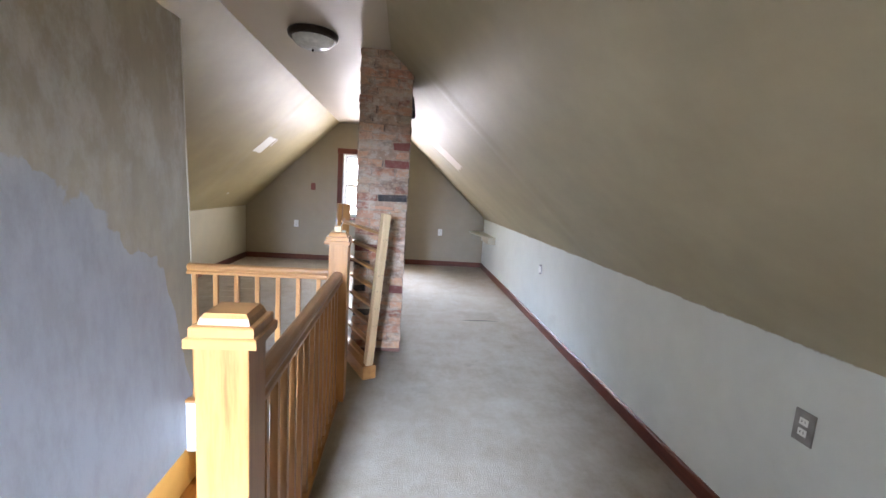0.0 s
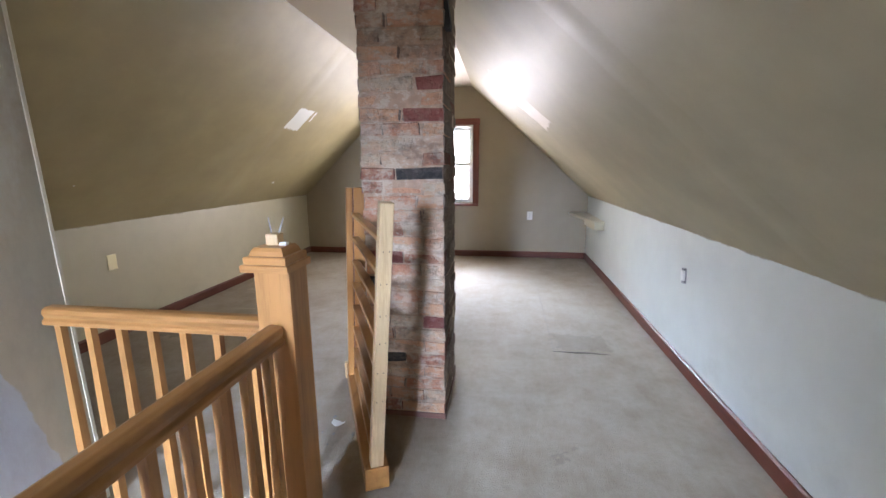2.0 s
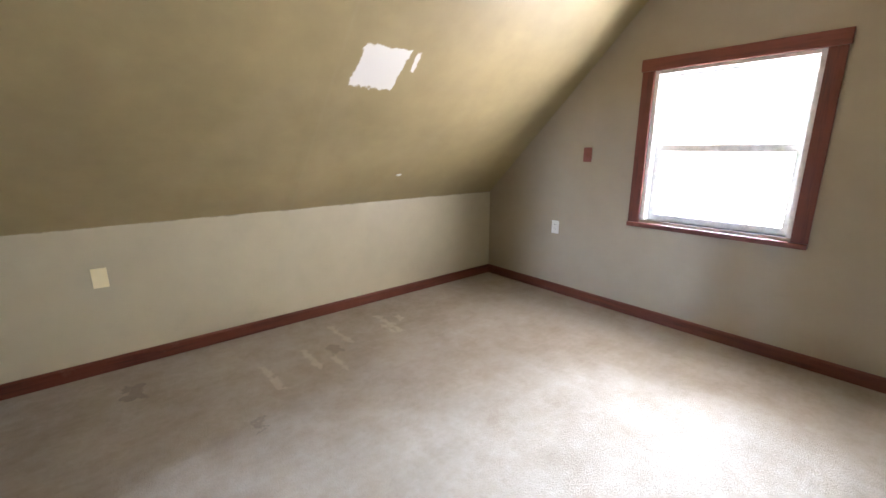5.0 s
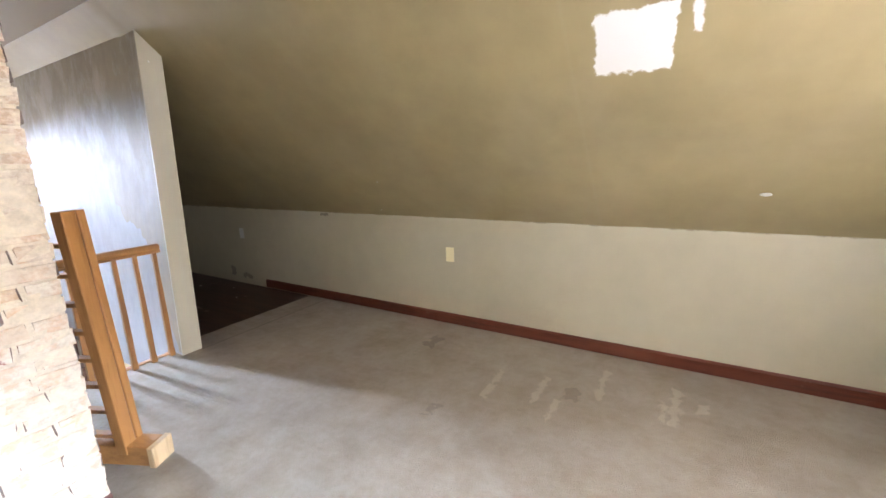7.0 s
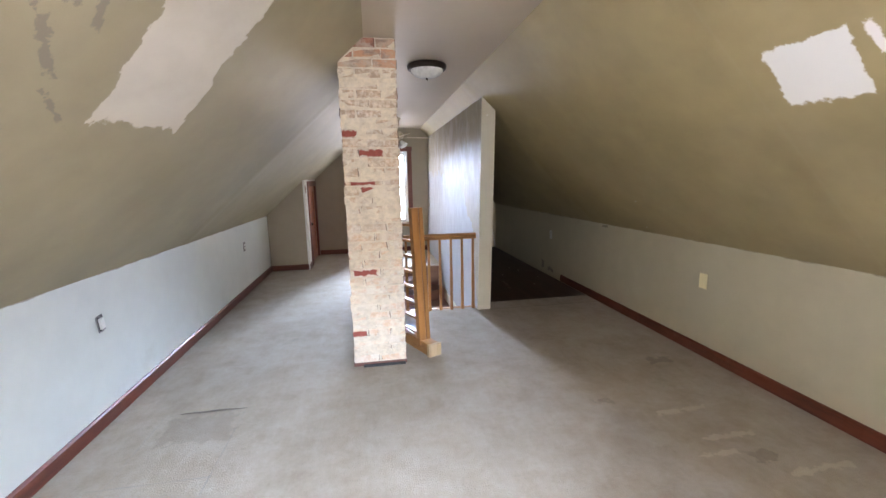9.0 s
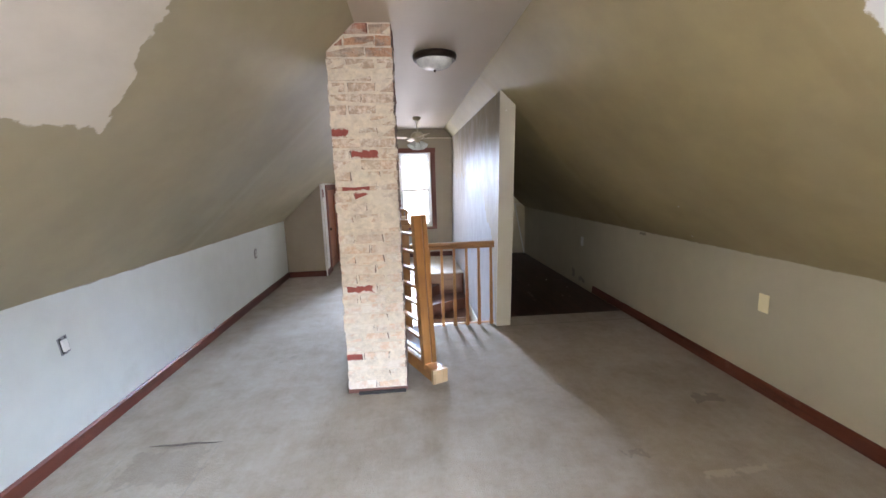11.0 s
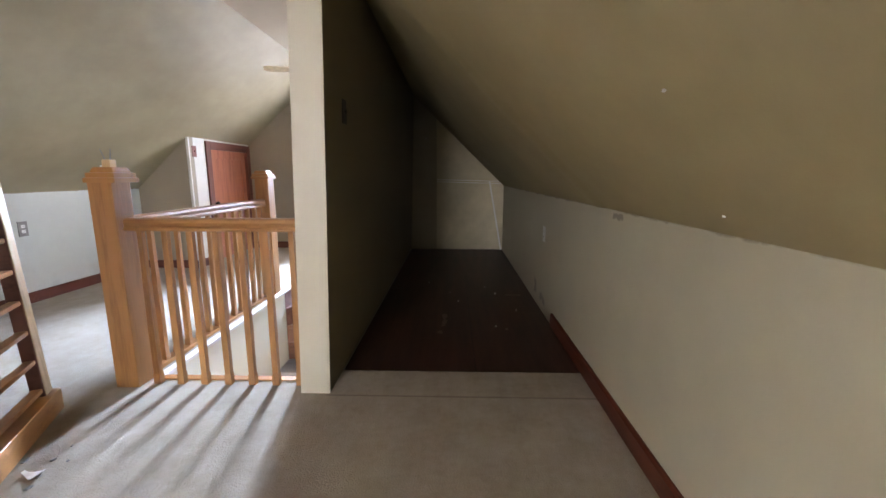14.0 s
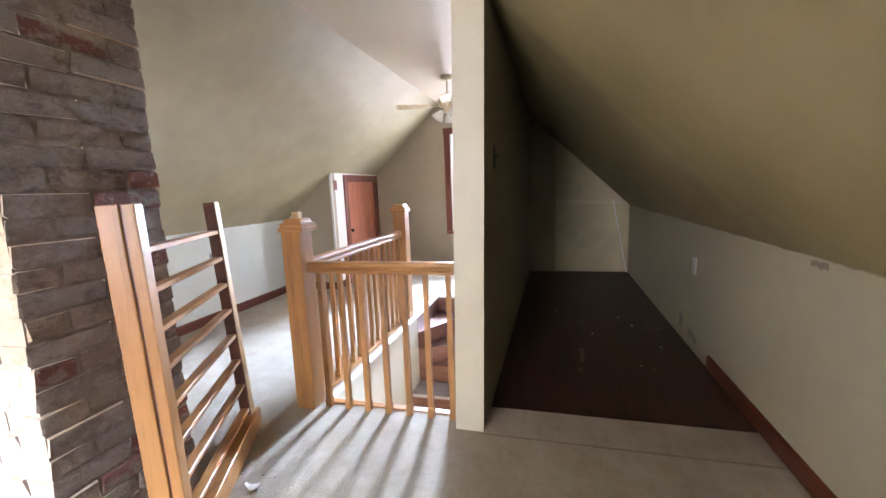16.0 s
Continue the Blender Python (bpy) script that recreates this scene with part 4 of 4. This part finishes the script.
def leaning_railing():
    o = Vector((-1.95, 4.9, 0))
    r = thing("leaning_railing_section", o, "loose section of oak railing stood on end against the chimney", "railing")
    near_foot, near_top = Vector((-1.683, 4.465, 0.06)) - o, Vector((-1.60, 4.46, 1.19)) - o
    far_foot, far_top = Vector((-2.03, 5.20, 0.06)) - o, Vector((-1.99, 5.20, 1.205)) - o
    side = (near_foot - far_foot).normalized()
    out = Vector((side.y, -side.x, 0))
    part("top_rail", beam_bm(near_foot, near_top, out, 0.052, 0.060), m_pine, r, "pale rail with old nail marks")
    for i, f in enumerate((0.30, 0.41, 0.52, 0.62, 0.73, 0.84)):
        p = near_foot.lerp(near_top, f)
        for w in (-0.012, 0.011):
            q = p + side * 0.030 + out * (w + 0.003 * math.sin(i * 2.1))
            part("nail_hole", beam_bm(q - side * 0.001, q + side * 0.0012, out, 0.004, 0.006), m_slot, r)
    # dark strip over the pale rail: shade of its inner side put into colour
    part("inner_strip", beam_bm(near_foot - side * 0.032, near_top - side * 0.032, out, 0.050, 0.006), m_stair, r, "thin dark strip for the shaded inner side of the rail")
    part("bottom_rail", beam_bm(far_foot - out * 0.024, far_top - out * 0.024, out, 0.062, 0.052), m_oak[2], r)
    part("bottom_rail", beam_bm(far_foot + out * 0.032, far_top + out * 0.032, out, 0.034, 0.052), m_oak[2], r)
    part("groove_strip", beam_bm(far_foot + out * 0.0115, far_top + out * 0.0115, out, 0.010, 0.036), m_stair, r, "dark groove between the rail boards")
    for i in range(8):
        f = 0.06 + 0.116 * i
        a = near_foot.lerp(near_top, f)
        b = far_foot.lerp(far_top, f)
        part("baluster", beam_bm(a, b, (0, 0, 1), 0.020, 0.040), m_oak[1], r)
    a, b = near_foot.copy(), far_foot.copy()
    a.z = b.z = 0.052
    part("newel_block", beam_bm(a + side * 0.04, b - side * 0.13, (0, 0, 1), 0.10, 0.10), m_oak[1], r, "square oak newel lying on the carpet")
    part("end_block", beam_bm(b - side * 0.133, b - side * 0.165, (0, 0, 1), 0.104, 0.12), m_pine, r, "pale sawn end block")


leaning_railing()


# ---- fixtures ----
def duplex(name, at, normal, mat, label, kind="outlet"):
    """A cover plate on a wall. normal: degrees about z of its outward face."""
    d = thing(name, at, label, kind)
    d.rotation_euler = (0, 0, radians(normal))
    part("cover_plate", box_bm(0, -0.038, -0.060, 0.006, 0.038, 0.060, 0.002), mat, d)
    if kind == "outlet":
        for z in (-0.02, 0.02):
            bm = box_bm(0.006, -0.016, z - 0.013, 0.0085, 0.016, z + 0.013, 0.001)
            part("socket", bm, mat, d)
            bm = bmesh.new()
            for y in (-0.006, 0.006):
                box_bm(0.0085, y - 0.001, z - 0.003, 0.0092, y + 0.001, z + 0.006, bm=bm)
            part("slots", bm, m_slot, d)
    elif kind == "light switch":
        part("toggle", box_bm(0.006, -0.004, -0.008, 0.017, 0.004, 0.010, 0.001), mat, d)
    return d


def bare_box(name, at, normal, label):
    """A switch box without its cover, with the socket hanging out."""
    d = thing(name, at, label, "outlet")
    d.rotation_euler = (0, 0, radians(normal))
    bm = bmesh.new()
    for y0, z0, y1, z1 in ((-0.030, -0.050, -0.026, 0.050), (0.026, -0.050, 0.030, 0.050), (-0.026, 0.046, 0.026, 0.050), (-0.026, -0.050, 0.026, -0.046)):
        box_bm(0.0, y0, z0, 0.006, y1, z1, bm=bm)
    part("box_rim", bm, m_steel, d)
    part("box_back", box_bm(0.0005, -0.026, -0.046, 0.002, 0.026, 0.046), m_slot, d)
    part("socket", box_bm(0.002, -0.016, -0.034, 0.018, 0.016, 0.034, 0.003), m_plate_w, d)
    part("strap", box_bm(0.006, -0.009, -0.052, 0.008, 0.009, 0.052), m_steel, d)
    return d


d = duplex("wall_outlet", (X_E, 2.86, 0.612), 180, m_plate_w, "white duplex outlet in dusty grey steel plate on pale grey wall")
d.children[0].data.materials[0] = m_steel_dark
bare_box("wall_outlet", (X_E, 5.80, 0.61), 180, "uncovered outlet hanging askew on the pale grey knee wall").rotation_euler.x = 0.15
duplex("wall_outlet", (X_W, 5.735, 0.597), 0, m_plate, "cream cover plate on the sage knee wall", "cover plate")
duplex("wall_outlet", (X_W, 2.92, 0.602), 0, m_plate_w, "white outlet plate on the closet knee wall")
duplex("wall_outlet", (-0.797, Y_F, 0.612), -90, m_plate_w, "white outlet plate on the far gable wall")
duplex("wall_outlet", (-3.333, Y_F, 0.63), -90, m_plate_w, "pale outlet plate low on the far gable wall")
duplex("light_switch", (-3.055, Y_F, 1.29), -90, m_plate_red, "red-brown switch plate on the far gable wall", "light switch")
duplex("light_switch", (BOX_X - 0.001, 1.46, 1.30), 180, m_plate_red, "red-brown switch plate on the white closet jamb", "light switch")
duplex("light_switch", (PX0 - 0.006 - LEAN * 1.365 / 2.2, 3.91, 1.365), 180, m_slot, "dark switch plate on the closet face of the partition", "light switch")


def ceiling_lamp():
    c = thing("ceiling_lamp", (-2.172, 4.745, TOP), "flush ceiling lamp with dark bronze ring and frosted bowl", "ceiling light")
    part("ring", lathe_bm([(0.0, 0.0), (0.165, 0.0), (0.172, -0.012), (0.165, -0.040), (0.150, -0.048), (0.140, -0.044)], 36), m_bronze, c, smooth=True)
    part("bowl", lathe_bm([(0.142, -0.040), (0.136, -0.062), (0.110, -0.088), (0.070, -0.103), (0.0, -0.110)], 36), m_glass_shade, c, smooth=True)
    part("finial", lathe_bm([(0.0, -0.108), (0.010, -0.110), (0.007, -0.122), (0.0, -0.132)], 12), m_bronze, c, smooth=True)


ceiling_lamp()


def ceiling_fan():
    f = thing("ceiling_fan", (-2.11, 1.62, TOP), "pale four-blade ceiling fan with three glass lamp shades", "ceiling fan")
    part("canopy", lathe_bm([(0.0, 0.0), (0.062, 0.0), (0.060, -0.030), (0.040, -0.052), (0.0, -0.055)], 24), m_brass, f, smooth=True)
    part("rod", lathe_bm([(0.0, -0.05), (0.011, -0.05), (0.011, -0.22), (0.0, -0.22)], 12), m_brass, f, smooth=True)
    part("motor", lathe_bm([(0.0, -0.21), (0.05, -0.215), (0.098, -0.25), (0.104, -0.29), (0.085, -0.32), (0.045, -0.335), (0.04, -0.37), (0.0, -0.375)], 28), m_brass, f, smooth=True)
    for i, a in enumerate((12, 102, 192, 282)):
        bm = bmesh.new()
        outline = [(0.17, -0.045), (0.50, -0.062), (0.545, -0.045), (0.555, 0.0), (0.545, 0.045), (0.50, 0.062), (0.17, 0.045)]
        lo = [bm.verts.new((x, y, -0.003)) for x, y in outline]
        hi = [bm.verts.new((x, y, 0.003)) for x, y in outline]
        bm.faces.new(lo[::-1])
        bm.faces.new(hi)
        for k in range(len(outline)):
            j = (k + 1) % len(outline)
            bm.faces.new((lo[k], lo[j], hi[j], hi[k]))
        bmesh.ops.transform(bm, matrix=pose(0, 0, -0.305, 0, 0, a) @ pose(0, 0, 0, 12, 0, 0), verts=list(bm.verts))
        part("blade", bm, m_blade, f)
        bm = box_bm(0.07, -0.014, -0.005, 0.20, 0.014, 0.001)
        bmesh.ops.transform(bm, matrix=pose(0, 0, -0.308, 0, 0, a), verts=list(bm.verts))
        part("blade_arm", bm, m_brass, f)
    for a in (30, 150, 270):
        m = pose(0, 0, -0.365, 0, 0, a) @ pose(0.055, 0, 0, 0, -38, 0)
        bm = lathe_bm([(0.020, 0.0), (0.028, -0.012), (0.045, -0.05), (0.060, -0.085), (0.066, -0.10), (0.060, -0.098), (0.040, -0.05), (0.018, -0.006)], 20)
        bmesh.ops.transform(bm, matrix=m, verts=list(bm.verts))
        part("shade", bm, m_glass_shade, f, "bell-shaped frosted glass shade", True)


ceiling_fan()


def far_ceiling_lamp():
    c = thing("small_ceiling_fixture", (-2.12, 7.9, TOP), "bare ceiling fixture that has lost its shade", "ceiling light")
    part("plate", lathe_bm([(0.0, 0.0), (0.06, 0.0), (0.055, -0.02), (0.0, -0.022)], 20), m_bronze, c, smooth=True)
    part("lampholder", lathe_bm([(0.0, -0.02), (0.022, -0.02), (0.020, -0.06), (0.0, -0.06)], 16), m_plate_w, c, smooth=True)


def wall_shelf():
    s = thing("corner_shelf", (X_E, Y_F, 0.64), "tapered cream painted shelf board on the low knee wall corner", "shelf")
    part("board", prism_bm([(0.0, -0.001), (-0.26, -0.001), (-0.26, -0.05), (-0.12, -1.03), (0.0, -1.03)], "z", 0.0, 0.03, 0.003), m_end, s)
    part("cleat", prism_bm([(0.0, -0.50), (-0.13, -0.50), (-0.115, -1.025), (0.0, -1.025)], "z", -0.075, -0.001, 0.003), m_end, s, "cream painted cleat under the board")


wall_shelf()


def flashing():
    f = thing("metal_flag", (CH_X1, CH_Y0 + 0.03, 1.92), "bent black sheet metal scrap nailed to the chimney", "metal scrap")
    part("sheet", prism_bm([(0.0, 0.0), (0.0, 0.16), (0.012, 0.15), (0.030, 0.02), (0.026, 0.0)], "y", -0.02, 0.05), m_black, f)


flashing()


def nail(at, normal, label="small white wall anchor stuck in the paint"):
    d = thing("wall_anchor", at, label, "wall anchor", "wall anchors")
    bm = lathe_bm([(0.0, 0.004), (0.005, 0.003), (0.0065, 0.0), (0.0, 0.0)], 10)
    d.rotation_euler = normal
    part("head", bm, m_plate_w, d, smooth=True)
    return d


WEST_DOWN = (0, radians(135), 0)
for x, y, k in ((-3.945, 7.72, 2.6), (-3.87, 5.28, 0.6), (-4.13, 5.09, 0.6)):
    chip = nail((x, y, slope_z(x)), (0, math.pi - math.atan(SL_W), 0))
    chip.scale = (0.9 * k, 1.6 * k, 1.0)
nail(((PX0 + PX1) / 2 - 0.04, PY, 2.06), (radians(-90), 0, 0))
nail((-3.095, Y_N + 0.012, 1.54), (radians(-90), 0, 0))
nail((PX0 - 0.006, 1.0, 1.20), (0, radians(-90), 0))


def closet_clutter():
    d = thing("leaning_stick", (-4.16, 0.25, 0.0), "thin white stick leaning in the closet corner", "stick")
    part("stick", beam_bm(Vector((0, 0.02, 0)), Vector((0.175, -0.02, 0.96)), (1, 0, 0), 0.022, 0.014), m_plate_w, d)
    w = thing("loose_wire", (-3.45, Y_N + 0.02, 0.94), "two thin pale wires stapled across the closet end wall", "wire")
    for dz in (0.0, 0.03):
        part("strand", beam_bm(Vector((-0.70, 0, dz - 0.01)), Vector((0.20, 0, 0.012 + dz)), (0, 0, 1), 0.008, 0.006), m_plate_w, w)
    c = thing("plaster_crumbs", (-3.55, 2.3, -0.012), "white plaster crumbs scattered on the dark closet boards", "debris")
    rnd = random.Random(3)
    for i in range(7):
        x, y, q = rnd.uniform(-0.45, 0.45), rnd.uniform(-1.3, 1.0), rnd.uniform(0.003, 0.008)
        part("crumb", box_bm(x - q, y - q * 1.6, 0, x + q, y + q * 1.4, 0.006, 0.002), m_white, c)


closet_clutter()


def floor_bits():
    r = thing("carpet_ridge", (-0.60, 5.862, 0.0), "dark raised tear line in the worn carpet", "carpet tear")
    bm = bmesh.new()
    n = 14
    top, left, right = [], [], []
    for i in range(n + 1):
        x = -0.20 + 0.40 * i / n
        y = 0.003 * math.sin(i * 0.9)
        w = 0.007 * math.sin(math.pi * i / n) + 0.002
        top.append(bm.verts.new((x, y, 0.007 * math.sin(math.pi * i / n) + 0.002)))
        left.append(bm.verts.new((x, y - w, 0.0005)))
        right.append(bm.verts.new((x, y + w, 0.0005)))
    for i in range(n):
        bm.faces.new((left[i], left[i + 1], top[i + 1], top[i]))
        bm.faces.new((top[i], top[i + 1], right[i + 1], right[i]))
    part("ridge", bm, simple("torn_carpet_backing", (0.12, 0.10, 0.08), 0.9), r)


floor_bits()

def paint_flakes():
    d = thing("paint_flake", (-2.0, 4.835, 0.0), "curled white paint flake on the carpet by the loose railing", "debris")
    bm = bmesh.new()
    rows = []
    for i in range(7):
        u = i / 6
        w = 0.015 + 0.008 * math.sin(u * 5)
        x, z = -0.034 + 0.068 * u, 0.003 + 0.014 * (2 * u - 1) ** 2
        rows.append([bm.verts.new((x, -w, z)), bm.verts.new((x, w, z)), bm.verts.new((x, w, z - 0.0025)), bm.verts.new((x, -w, z - 0.0025))])
    for a, b in zip(rows, rows[1:]):
        for i in range(4):
            bm.faces.new((a[i], a[(i + 1) % 4], b[(i + 1) % 4], b[i]))
    bm.faces.new(rows[0][::-1])
    bm.faces.new(rows[-1])
    part("flake", bm, m_white, d)
    c = thing("floor_grit", (-1.9, 4.75, 0.0), "dark grit and splinters on the carpet by the railing", "debris")
    rnd = random.Random(11)
    for i in range(9):
        x, y, q = rnd.uniform(-0.16, 0.2), rnd.uniform(-0.15, 0.15), rnd.uniform(0.003, 0.007)
        part("splinter", box_bm(x - q, y - q * 1.7, 0, x + q, y + q * 1.3, 0.004, 0.001), m_steel_dark, c)


paint_flakes()

structure("outside_ground", box_bm(-300, -300, -6.2, 300, 300, -6.0), simple("far_grass", (0.07, 0.09, 0.04), 0.9, 0, 0.3), "distant lawn outside the windows")

chimney()
far_ceiling_lamp()
